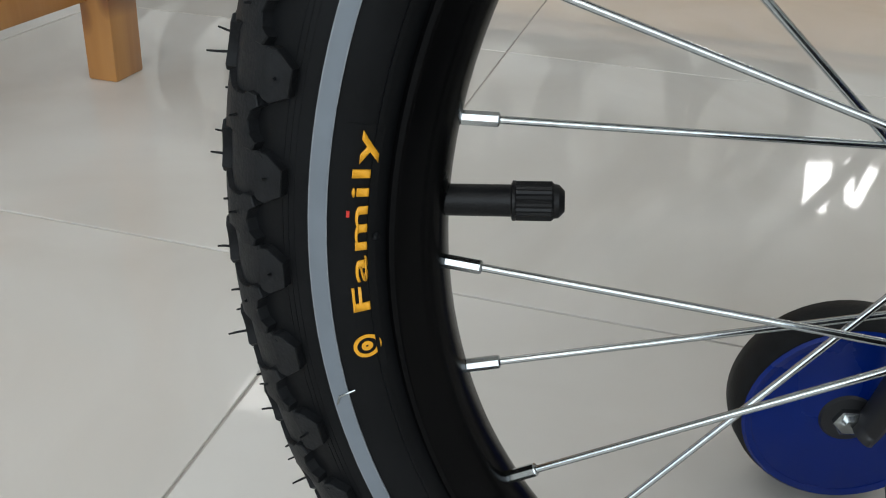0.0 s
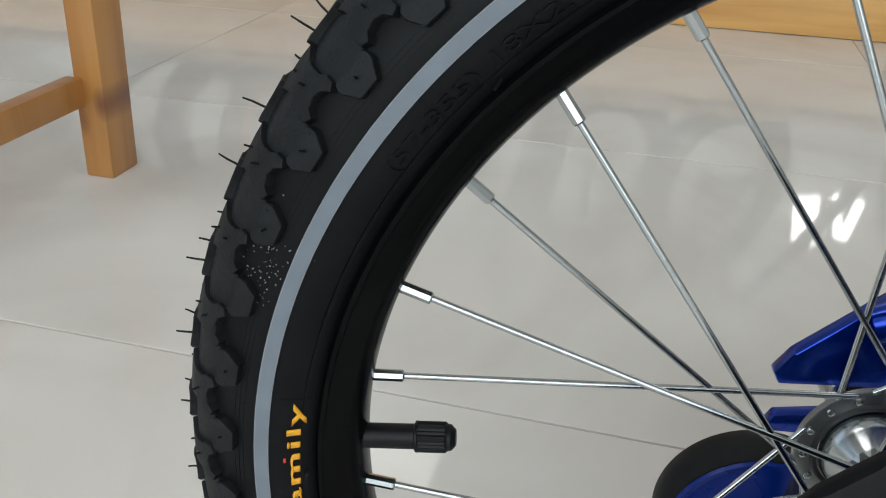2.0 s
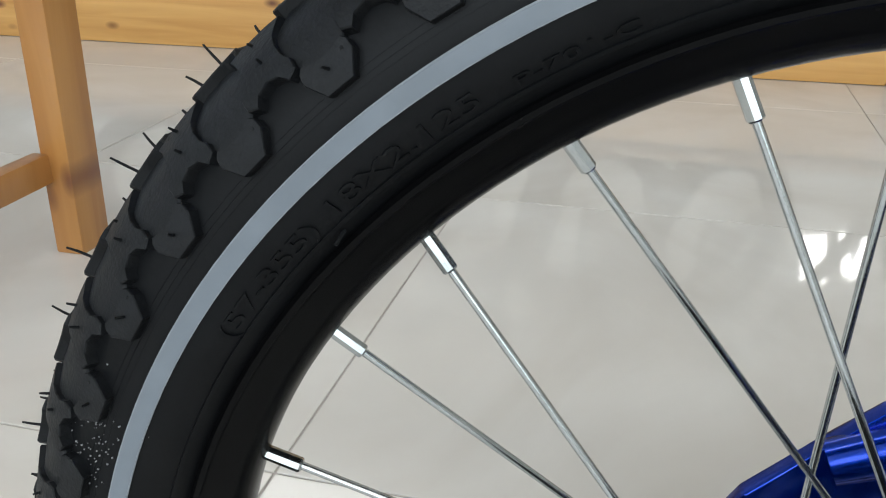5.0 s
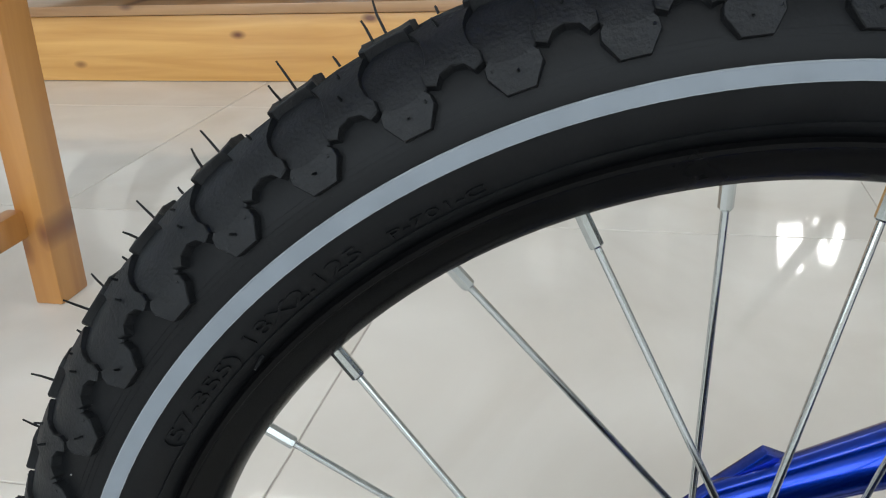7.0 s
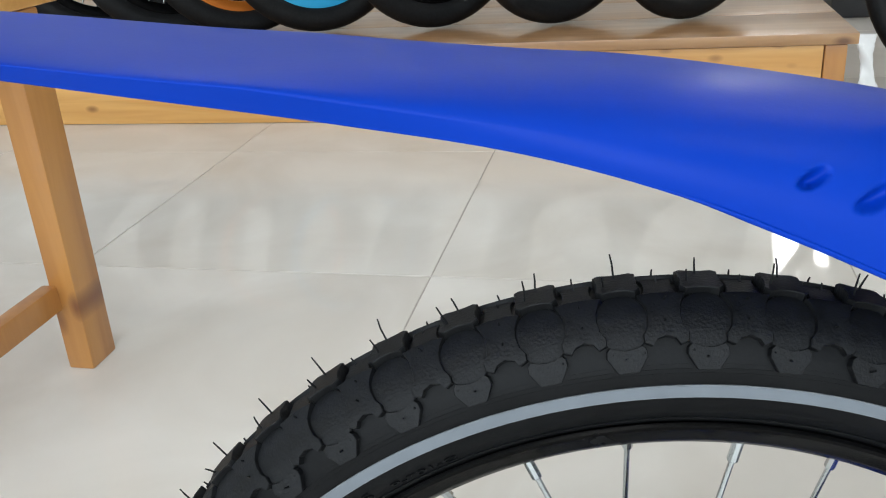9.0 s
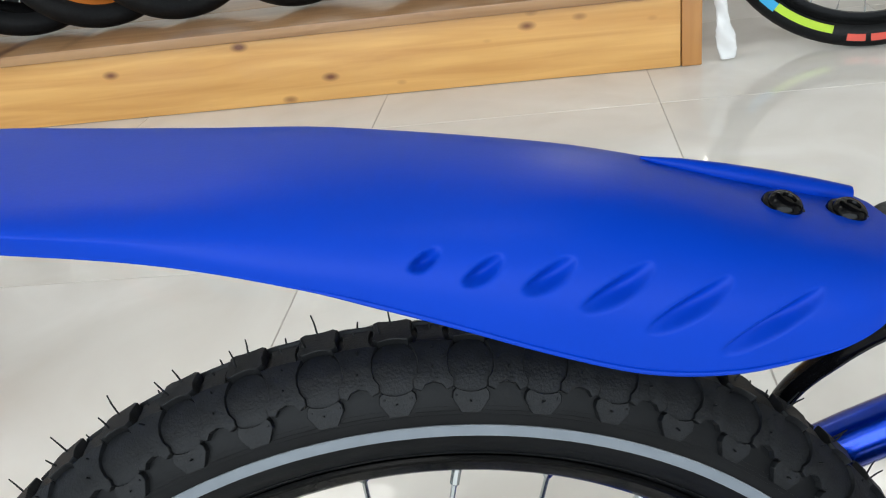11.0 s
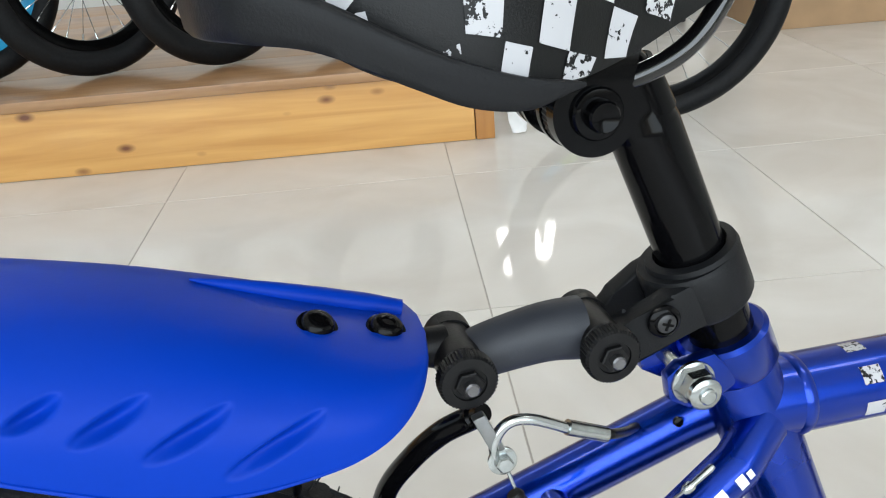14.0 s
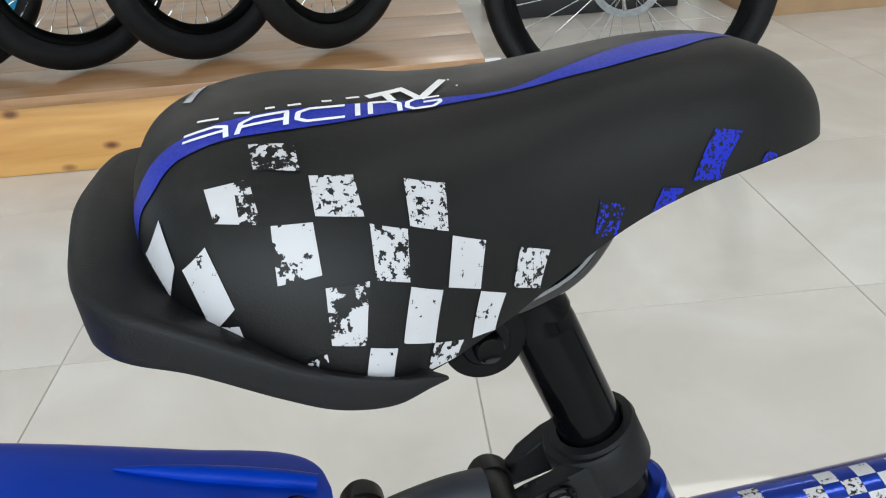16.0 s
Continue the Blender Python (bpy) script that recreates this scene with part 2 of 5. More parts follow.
def curve_points(points, n=24):
    """Catmull-Rom through the points."""
    p = [Vector(q) for q in points]
    p = [2 * p[0] - p[1]] + p + [2 * p[-1] - p[-2]]
    out = []
    for k in range(1, len(p) - 2):
        for s in range(n):
            t = s / n
            a, b, c, d = p[k - 1:k + 3]
            out.append(0.5 * ((2 * b) + (c - a) * t + (2 * a - 5 * b + 4 * c - d) * t * t + (3 * b - a - 3 * c + d) * t ** 3))
    return out + [p[-2]]


def block(size, centre=(0, 0, 0), bevel=0.0, bm=None):
    bm = bm or bmesh.new()
    got = bmesh.ops.create_cube(bm, size=1)["verts"]
    bmesh.ops.scale(bm, vec=size, verts=got)
    bmesh.ops.translate(bm, vec=centre, verts=got)
    if bevel:
        edges = list({e for v in got for e in v.link_edges})
        bmesh.ops.bevel(bm, geom=edges, offset=bevel, segments=2, affect="EDGES", profile=0.6)
    return bm


def prism(poly, y0, y1, bevel=0.0):
    """A plate with the outline poly in x and z, from y0 to y1."""
    bm = bmesh.new()
    rings = [[(x, y, z) for x, z in poly] for y in (y0, y1)]
    grid_faces(bm, rings)
    if bevel:
        bmesh.ops.bevel(bm, geom=list(bm.edges), offset=bevel, segments=2, affect="EDGES", profile=0.6)
    return bm


def turned(profile, at, axis=(0, 1, 0), seg=32, bm=None, closed=False):
    """A body of revolution: pairs of (along the axis, radius)."""
    bm = bm or bmesh.new()
    q = Vector((0, 0, 1)).rotation_difference(Vector(axis).normalized())
    at = Vector(at)
    rings = [[at + q @ Vector((r * math.cos(t), r * math.sin(t), a)) for t in (2 * math.pi * k / seg for k in range(seg))] for a, r in profile]
    if closed:
        rings.append(rings[0])
        grid_faces(bm, rings, caps=False)
        bmesh.ops.remove_doubles(bm, verts=bm.verts, dist=1e-7)
    else:
        grid_faces(bm, rings)
    return bm


def text_mesh(body, height, bold=0.0, space=1.0):
    """A word in the built-in font, as triangles in x and y, with its left foot at the origin."""
    cu = bpy.data.curves.new("word", "FONT")
    cu.body, cu.size, cu.offset, cu.resolution_u = body, height * 1.38, height * bold, 3
    cu.space_character = space
    ob = new("word", cu)
    bpy.context.view_layer.update()
    me = bpy.data.meshes.new_from_object(ob.evaluated_get(bpy.context.evaluated_depsgraph_get()))
    bpy.data.objects.remove(ob)
    bm = bmesh.new()
    bm.from_mesh(me)
    bpy.data.meshes.remove(me)
    return bm


# ---- the room ----
def slab(name, x0, x1, y0, y1, z0, z1, mat):
    return tagged(new(name, mesh_of(name, block((x1 - x0, y1 - y0, z1 - z0), ((x0 + x1) / 2, (y0 + y1) / 2, (z0 + z1) / 2)), mat, 0)), kind="structure")


XW, XE, YS, YN, HC = -4.4, 4.6, -3.4, 4.7, 2.95
floor = slab("floor", XW, XE, YS, YN, -0.12, -0.0015, GROUT)
slab("ceiling", XW - 0.2, XE + 0.2, YS - 0.2, YN + 0.2, HC, HC + 0.15, CEILING)
slab("wall_north", XW, XE, YN, YN + 0.2, -0.12, HC, PLASTER)
slab("wall_east", XE, XE + 0.2, YS - 0.2, YN + 0.2, -0.12, HC, PLASTER)
# south wall with the assumed glazed front, west wall with an assumed wide window
slab("wall_south_left", XW, -3.3, YS - 0.2, YS, -0.12, HC, PLASTER)
slab("wall_south_right", 3.3, XE, YS - 0.2, YS, -0.12, HC, PLASTER)
slab("wall_south_head", -3.3, 3.3, YS - 0.2, YS, 2.75, HC, PLASTER)
slab("wall_south_sill", -3.3, 3.3, YS - 0.2, YS, -0.12, 0.35, PLASTER)
slab("wall_west_a", XW - 0.2, XW, YS - 0.2, -0.8, -0.12, HC, PLASTER)
slab("wall_west_b", XW - 0.2, XW, 3.8, YN + 0.2, -0.12, HC, PLASTER)
slab("wall_west_head", XW - 0.2, XW, -0.8, 3.8, 2.7, HC, PLASTER)
slab("wall_west_sill", XW - 0.2, XW, -0.8, 3.8, -0.12, 0.7, PLASTER)

# ---- platform along the back, with the bicycles that stand on it ----
def platform():
    base = thing("display_platform", "low varnished pine display platform with knots", "platform", at=pose(0, 1.715, 0))
    x0, x1, depth, top = -3.2, 0.405, 1.55, 0.186
    part("fascia", block((x1 - 0.046 - x0, 0.022, 0.158), ((x0 + x1 - 0.046) / 2, 0.012, 0.080), 0.003), PINE, base)
    part("end_post", block((0.044, 0.03, 0.158), (x1 - 0.022, 0.013, 0.080), 0.003), PINE_LEG, base, "end board with upright grain")
    part("side_panel", block((0.022, depth - 0.04, 0.157), (x1 - 0.012, depth / 2 + 0.012, 0.080), 0.003), PINE, base)
    n, w = 6, depth / 6
    for k in range(n):
        # planks carry the bicycles' shade in their base colour
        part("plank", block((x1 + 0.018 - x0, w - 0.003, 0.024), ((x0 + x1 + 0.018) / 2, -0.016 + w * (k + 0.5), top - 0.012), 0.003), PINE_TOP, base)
    return base


platform()


def stool():
    base = thing("wooden_stool", "varnished pine stool with a low side rail", "stool", at=pose(-0.713, 0.612, 0))
    a, b = 0.036, 0.052

    def leg(x, y, lean_x, lean_y):
        bm = block((a, b, 0.452), (0, 0, 0.226), 0.003)
        for v in bm.verts:
            v.co += Vector((x + lean_x * v.co.z, y + lean_y * v.co.z, 0))
        return bm
    part("leg", leg(0, 0, 0.05, -0.03), PINE_LEG, base)
    part("leg", leg(-0.36, 0.0, 0.10, -0.03), PINE_LEG, base)
    part("leg", leg(-0.03, -0.30, 0.05, 0.05), PINE_LEG, base)
    part("leg", leg(-0.36, -0.30, 0.10, 0.05), PINE_LEG, base)
    part("rail", block((0.022, 0.246, 0.034), (-0.012, -0.15, 0.105), 0.004), PINE_LEG, base)
    part("rail", block((0.022, 0.246, 0.034), (-0.345, -0.15, 0.105), 0.004), PINE_LEG, base)
    part("seat", block((0.46, 0.40, 0.024), (-0.185, -0.145, 0.464), 0.006), PINE, base)
    return base


stool()


def far_wheel(name, label, at, radius, width, rim_depth=0.022, spokes=28, rim_mat=None, group="", decals=False, disc=False):
    """A whole parked wheel, its axle along y, standing on z = 0."""
    w = thing(name, label, "bicycle wheel", group, at=at)
    c = (0, 0, radius)
    sec = [(width * math.cos(t), radius - width + width * 1.0 * math.sin(t)) for t in (2 * math.pi * k / 14 for k in range(14))]
    part("tyre", turned(sec, c, seg=72, closed=True), RUBBER, w)
    ri = radius - 2 * width
    rim = [(-0.011, ri + 0.004), (0.011, ri + 0.004), (0.012, ri - 0.004), (0.006, ri - rim_depth), (-0.006, ri - rim_depth), (-0.012, ri - 0.004)]
    part("rim", turned(rim, c, seg=72, closed=True), rim_mat or RIM_BLACK, w)
    part("hub", turned([(-0.05, 0.006), (-0.034, 0.007), (-0.033, 0.024), (-0.029, 0.024), (-0.027, 0.013), (0.027, 0.013), (0.029, 0.024), (0.033, 0.024), (0.034, 0.007), (0.05, 0.006)], c, seg=24), DARK, w)
    r1 = ri - rim_depth
    one = mesh_of("spoke", tube([(0, 0, 0), (0, 0, 1)], 0.0011, 6), CHROME)
    for k in range(spokes):
        a = 2 * math.pi * k / spokes
        s = 1 if k % 2 else -1
        lead = 0.55 * (1 if (k // 2) % 2 else -1)
        p = Vector((0.022 * math.cos(a + lead), s * 0.03, radius + 0.022 * math.sin(a + lead)))
        q = Vector((r1 * math.cos(a), s * 0.003, radius + r1 * math.sin(a)))
        ob = part("spoke", one, None, w)
        ob.matrix_basis = Matrix.Translation(p) @ (q - p).to_track_quat("Z", "Y").to_matrix().to_4x4() @ Matrix.Diagonal((1, 1, (q - p).length, 1))
        part("nipple", tube([q, q + (p - q).normalized() * 0.014], 0.002, 6), CHROME, w)
    # unseen fork and frame stubs, added above the wheel to shade the platform
    if group:
        for sy in (-1, 1):
            part("fork_leg", tube([(0, sy * 0.052, radius), (0.02, sy * 0.054, radius + 0.20), (0.075, sy * 0.050, radius + 0.40)], [0.010, 0.014, 0.014], 12), DARK, w)
        part("fork_crown", block((0.05, 0.135, 0.04), (0.08, 0, radius + 0.41), 0.01), DARK, w)
        part("head_tube", tube([(0.08, 0, radius + 0.42), (0.125, 0, radius + 0.56)], 0.02, 16), DARK, w)
        part("down_tube", tube([(0.105, 0, radius + 0.45), (0.60, 0, radius + 0.10)], 0.021, 16), DARK, w)
        part("front_hub_axle", tube([(0, -0.06, radius), (0, 0.06, radius)], 0.007, 12), ZINC, w)
    if disc:
        for k in range(6):
            a = math.pi * k / 3
            part("rotor_arm", tube([(0.02 * math.cos(a), -0.042, radius + 0.02 * math.sin(a)), (0.066 * math.cos(a + 0.5), -0.042, radius + 0.066 * math.sin(a + 0.5))], 0.004, 8), ZINC, w)
        part("brake_rotor", turned([(-0.043, 0.064), (-0.041, 0.064), (-0.041, 0.08), (-0.043, 0.08)], c, seg=48, closed=True), HUB_STEEL, w, "perforated steel disc")
    if decals:
        for mat, a0, a1, r0, r1_ in ((CYAN, 219, 232, 0.865, 0.925), (LIME, 232, 258, 0.86, 0.91), (RED_DECAL, 264, 271, 0.90, 0.945), (RED_DECAL, 273, 280, 0.90, 0.945)):
            bm = bmesh.new()
            ang = [radians(a0 + (a1 - a0) * k / 12) for k in range(13)]
            y = -width * 1.02
            rings = [[(radius * f * math.cos(a), yy, radius + radius * f * math.sin(a)) for f, yy in ((r0, y * 0.9 - 0.001), (r1_, y - 0.001), (r1_, y + 0.002), (r0, y * 0.9 + 0.002))] for a in ang]
            grid_faces(bm, rings)
            part("decal", bm, mat, w, "coloured sidewall print")
    return w


PLAT = 0.188
for x, turn, wd, paint, tone in ((-1.43, 38, 0.031, None, "black"), (-1.23, 38, 0.031, None, "black"), (-1.03, 38, 0.031, ORANGE_RIM, "orange"), (-0.82, 38, 0.031, CYAN, "cyan"), (-0.515, 40, 0.031, None, "black"), (-0.215, 42, 0.031, None, "black"), (0.090, 44, 0.031, None, "black")):
    far_wheel("parked_bicycle_wheel", "black bicycle tyre on a " + tone + " rim, standing on the pine platform", pose(x, 1.925, PLAT, 0, 0, turn), 0.25, wd, rim_mat=paint, group="bicycles on the platform")
far_wheel("mountain_bike_wheel", "large black wheel with lime, cyan and red prints", pose(0.755, 1.745, 0, 0, 0, -16), 0.33, 0.026, decals=True, disc=True)


def fork():
    f = thing("bicycle_fork", "black suspension fork holding the large wheel", "bicycle fork", at=pose(0.755, 1.745, 0, 0, 0, -16))
    for s in (-1, 1):
        part("fork_leg", tube([(0, s * 0.06, 0.33), (-0.05, s * 0.06, 0.52), (-0.11, s * 0.06, 0.78)], [0.017, 0.019, 0.015], 14), DARK, f)
    part("crown", block((0.06, 0.17, 0.05), (-0.11, 0, 0.78), 0.01), DARK, f)
    part("axle", tube([(0, -0.068, 0.335), (0, 0.068, 0.335)], 0.008, 12), ZINC, f)
    return f


fork()


def carton(x, y, w, d, h, turn=0):
    c = thing("cardboard_carton", "brown cardboard carton standing on the tiles", "box", at=pose(x, y, 0, 0, 0, turn))
    part("box_body", block((w, d, h), (0, d / 2, h / 2), 0.003), CARD, c)
    part("flap", block((w - 0.006, d / 2 - 0.002, 0.004), (0, d / 4, h + 0.003)), CARD, c)
    part("flap", block((w - 0.006, d / 2 - 0.002, 0.004), (0, 3 * d / 4, h + 0.003)), CARD, c)
    return c


carton(2.18, 2.63, 1.5, 0.5, 0.62)


# dark box with a lid, added to fill an unidentified dark area
def dark_box():
    c = thing("dark_box", "plain dark box standing on the tiles behind the wheel", "case", at=pose(0.93, 2.90, 0))
    part("dark_box_body", block((0.68, 0.36, 0.26), (0, 0.18, 0.13), 0.01), DARK, c)
    part("dark_box_lid", block((0.70, 0.38, 0.04), (0, 0.18, 0.281), 0.008), DARK, c)
    part("latch", block((0.05, 0.012, 0.05), (0, -0.012, 0.255), 0.003), HUB_STEEL, c)
    return c


dark_box()


def wrapping():
    """A strip of crumpled white film that hangs by the platform's end."""
    bm = bmesh.new()
    rng = random.Random(4)
    rings = []
    for k in range(25):
        z = 0.004 + 0.172 * k / 24
        ring = []
        for i in range(20):
            t = 2 * math.pi * i / 20
            j = 1 + 0.16 * (rng.random() - 0.5)
            ring.append((0.464 + (0.017 + 0.005 * math.sin(k * 0.31)) * math.cos(t) * j - 0.15 * (z - 0.02), 1.735 + 0.006 * math.sin(t) * j + 0.003 * math.sin(k * 0.6 + 2 * math.cos(t)), z))
        rings.append(ring)
    grid_faces(bm, rings)
    me = mesh_of("wrapping_film", bm, FILM, 20)
    return tagged(new("wrapping_film", me), "crumpled white plastic wrapping by the platform end", "wrapping")


wrapping()


# glowing panels added on the unseen ceiling to fill the room with light
def assumed_ceiling_light(x, y, w, d):
    c = thing("assumed_ceiling_light", "flat white ceiling light panel, assumed and out of view", "lamp", "ceiling lights", at=pose(x, y, HC))
    part("lamp_frame", block((w + 0.05, d + 0.05, 0.03), (0, 0, -0.016), 0.004), ALU, c)
    part("diffuser", block((w, d, 0.012), (0, 0, -0.036)), LAMP, c)
    return c


for x, y, w, d in ((-1.6, 3.4, 1.2, 0.3), (1.6, 3.4, 1.2, 0.3), (-1.6, 0.2, 1.2, 0.3), (1.6, 0.2, 1.2, 0.3), (0.0, -1.8, 1.2, 0.3)):
    assumed_ceiling_light(x, y, w, d)


# glowing stand-in for the unseen bright shapes that the floor mirrors
def wall_light(x, z, w, h, lean):
    c = thing("wall_light", "slim bright panel on the back wall, stand-in for an unseen source", "lamp", "lights on the back wall", at=pose(x, YN, z, 0, lean, 0))
    part("lamp_frame", block((w + 0.012, 0.03, h + 0.012), (0, -0.015, 0), 0.003), ALU, c)
    part("diffuser", block((w, 0.010, h), (0, -0.034, 0)), PANEL, c)
    return c


for x, z, w, h, lean in ((0.83, 1.66, 0.13, 0.30, 8), (0.99, 1.60, 0.045, 0.26, 14), (1.07, 1.62, 0.05, 0.24, -10)):
    wall_light(x, z, w, h, lean)


# ---- the children's bicycle ----
BIKE = Matrix(((0.98437, -0.15564, -0.08237, 0.01853), (0.15797, 0.98719, 0.02253, -0.00507), (0.07781, -0.03519, 0.99635, -0.00082), (0, 0, 0, 1)))
bike = thing("childrens_bicycle", "blue children's bicycle with training wheels, blue mudguard and black saddle", "bicycle", at=BIKE)
HUB = Vector((0, 0, 0.225))

# tyre section from the crown to the bead: radius and half width
SECTION = [(0.2148, 0.0), (0.2140, 0.0060), (0.2112, 0.0118), (0.2068, 0.0163), (0.2020, 0.0191), (0.1975, 0.0208), (0.1930, 0.0215), (0.1885, 0.0214), (0.1835, 0.0206), (0.1795, 0.0187), (0.1772, 0.0172), (0.1756, 0.0152), (0.1740, 0.0135)]
_arc = [0.0]
for (ra, ya), (rb, yb) in zip(SECTION, SECTION[1:]):
    _arc.append(_arc[-1] + math.hypot(rb - ra, yb - ya))


def on_tyre(angle, s, h=0.0):
    """A place on the tyre: angle round the axle, s metres from the crown over the section (minus: the near side), h proud."""
    a = min(abs(s), _arc[-1] - 1e-6)
    k = max(i for i in range(len(_arc) - 1) if _arc[i] <= a)
    f = (a - _arc[k]) / (_arc[k + 1] - _arc[k])
    (ra, ya), (rb, yb) = SECTION[k], SECTION[k + 1]
    r, y = ra + f * (rb - ra), ya + f * (yb - ya)

    def slope(i):
        (r0, y0), (r1, y1) = SECTION[max(i - 1, 0)], SECTION[min(i + 1, len(SECTION) - 1)]
        if i == 0:
            return (1.0, 0.0)
        n = math.hypot(r1 - r0, y1 - y0)
        return ((y1 - y0) / n, -(r1 - r0) / n)
    n0, n1 = slope(k), slope(k + 1)
    nr, ny = n0[0] + f * (n1[0] - n0[0]), n0[1] + f * (n1[1] - n0[1])
    r, y = r + h * nr, y + h * ny
    return Vector((r * math.cos(angle), -y if s < 0 else y, HUB.z + r * math.sin(angle)))


def arc_of(r):
    """The way over the section down to a radius below the widest place."""
    for k in range(len(SECTION) - 1):
        (ra, _), (rb, _) = SECTION[k], SECTION[k + 1]
        if rb <= r <= ra:
            return _arc[k] + (ra - r) / (ra - rb) * (_arc[k + 1] - _arc[k])
    return _arc[-1]


def tyre_body():
    bm = bmesh.new()
    steps = [-_arc[-1] + 2 * _arc[-1] * k / 56 for k in range(57)]
    rings = []
    for i in range(180):
        a = 2 * math.pi * i / 180
        ring = [on_tyre(a, s) for s in steps]
        inner = [Vector((0.178 * math.cos(a), y, HUB.z + 0.178 * math.sin(a))) for y in (0.013, -0.013)]
        rings.append(ring + inner)
    rings.append(rings[0])
    grid_faces(bm, rings, caps=False)
    bmesh.ops.remove_doubles(bm, verts=bm.verts, dist=1e-7)
    return bm


tyre = part("tyre", tyre_body(), RUBBER_SIDE, bike, "black knobbly tyre with a grey reflective stripe", 60)


def tyre_band(s0, s1, h, a0=0.0, a1=2 * math.pi, n=180, cols=3, thick=0.0006):
    bm = bmesh.new()
    full = a1 - a0 > 6.28
    rings = []
    for i in range(n + (0 if full else 1)):
        a = a0 + (a1 - a0) * i / n
        top = [on_tyre(a, s0 + (s1 - s0) * k / cols, h) for k in range(cols + 1)]
        low = [on_tyre(a, s0 + (s1 - s0) * k / cols, h - thick) for k in range(cols, -1, -1)]
        rings.append(top + low)
    if full:
        rings.append(rings[0])
    grid_faces(bm, rings, caps=not full)
    if full:
        bmesh.ops.remove_doubles(bm, verts=bm.verts, dist=1e-7)
    return bm


for side in (-1, 1):
    part("reflective_stripe", tyre_band(side * arc_of(0.1921), side * arc_of(0.1884), 0.0006), STRIPE, tyre, "grey reflective stripe", 60)
    part("bead_ridge", tyre_band(side * arc_of(0.1792), side * arc_of(0.1784), 0.0005), RUBBER_SIDE, tyre)
    for r in (0.19242, 0.1884):
        part("stripe_edge", tyre_band(side * arc_of(r), side * arc_of(r - 0.0003), 0.0005, cols=1, thick=0.0005), STRIPE_EDGE, tyre, "thin pale edge line of the stripe", 60)
    for r in (0.1962, 0.1976, 0.1990):
        part("sidewall_rib", tyre_band(side * arc_of(r), side * arc_of(r - 0.0003), 0.00009, cols=1, thick=0.0003), RUBBER_SIDE, tyre)

PITCH = 2 * math.pi / 53
START = radians(90.3)


def tread_block(poly, h, low=-0.0006, bm=None, turn=0.0, domed=False):
    """A tread piece: an outline in metres along the tyre and over its section, raised with a sloping edge."""
    bm = bm or bmesh.new()
    cu = sum(u for u, v in poly) / len(poly)
    cv = sum(v for u, v in poly) / len(poly)

    def ring(grow, hh):
        return [on_tyre(math.pi / 2 + turn - (cu + (u - cu) * grow) / 0.2125, cv + (v - cv) * grow, hh) - HUB for u, v in poly]
    rows = grid_faces(bm, [ring(1.03, low), ring(1.0, h - 0.0003), ring(0.965, h)] + ([ring(0.6, h), ring(0.25, h)] if domed else []), caps=False)
    bm.faces.new(rows[-1])
    return bm


def mm(*pairs):
    return [(u / 1000, v / 1000) for u, v in pairs]


LUG = mm((-6.2, -22.6), (-6.4, -24.6), (-3.4, -28.9), (3.4, -28.9), (6.4, -24.6), (6.2, -22.6), (5.2, -21.6), (2.6, -22.4), (0.0, -22.7), (-2.6, -22.4), (-5.2, -21.6))
MID = mm((-7.2, -6.4), (-6.0, -8.6), (-5.1, -11.2), (-4.9, -14.0), (-5.4, -16.8), (-6.9, -18.8), (-6.8, -20.9), (-4.4, -21.9), (-2.9, -20.1), (0.0, -19.3), (2.9, -20.1), (4.4, -21.9), (6.8, -20.9), (6.9, -18.8), (5.4, -16.8), (4.9, -14.0), (5.1, -11.2), (6.0, -8.6), (7.2, -6.4), (3.2, -5.9), (-3.2, -5.9))
BAR = mm((-5.2, -5.3), (-2.0, -5.5), (2.0, -5.5), (5.2, -5.3), (4.4, -2.0), (4.4, 2.0), (5.2, 5.3), (2.0, 5.5), (-2.0, 5.5), (-5.2, 5.3), (-4.4, 2.0), (-4.4, -2.0))
MID_FAR = [(u, -v) for u, v in MID][::-1]
DISC = [(0.0083 * math.cos(2 * math.pi * k / 28), -0.0142 + 0.0094 * math.sin(2 * math.pi * k / 28)) for k in range(28)]
CROWN = mm((-6.6, -4.6), (-5.0, -5.9), (-2.4, -5.2), (0.0, -5.0), (2.4, -5.2), (5.0, -5.9), (6.6, -4.6), (6.0, -1.4), (6.3, 0.0), (6.0, 1.4), (6.6, 4.6), (5.0, 5.9), (2.4, 5.2), (0.0, 5.0), (-2.4, 5.2), (-5.0, 5.9), (-6.6, 4.6), (-6.0, 1.4), (-6.3, 0.0), (-6.0, -1.4))
TREAD = [(mesh_of("tread_block", tread_block(LUG, 0.0027), RUBBER, 25), 0.0), (mesh_of("tread_block", tread_block(MID, 0.0029, domed=True), RUBBER, 25), 0.5),
         (mesh_of("tread_block", tread_block(DISC, 0.0015, domed=True), RUBBER, 25), 0.0), (mesh_of("tread_block", tread_block(CROWN, 0.0039), RUBBER, 25), 0.0), (mesh_of("tread_block", tread_block(BAR, 0.0013), RUBBER, 25), 0.5)]
for k in range(53):
    for me, shift in TREAD:
        ob = part("tread_block", me, None, tyre)
        ob.matrix_basis = Matrix.Translation(HUB) @ Matrix.Rotation(-(START + (k + shift) * PITCH - math.pi / 2), 4, "Y")


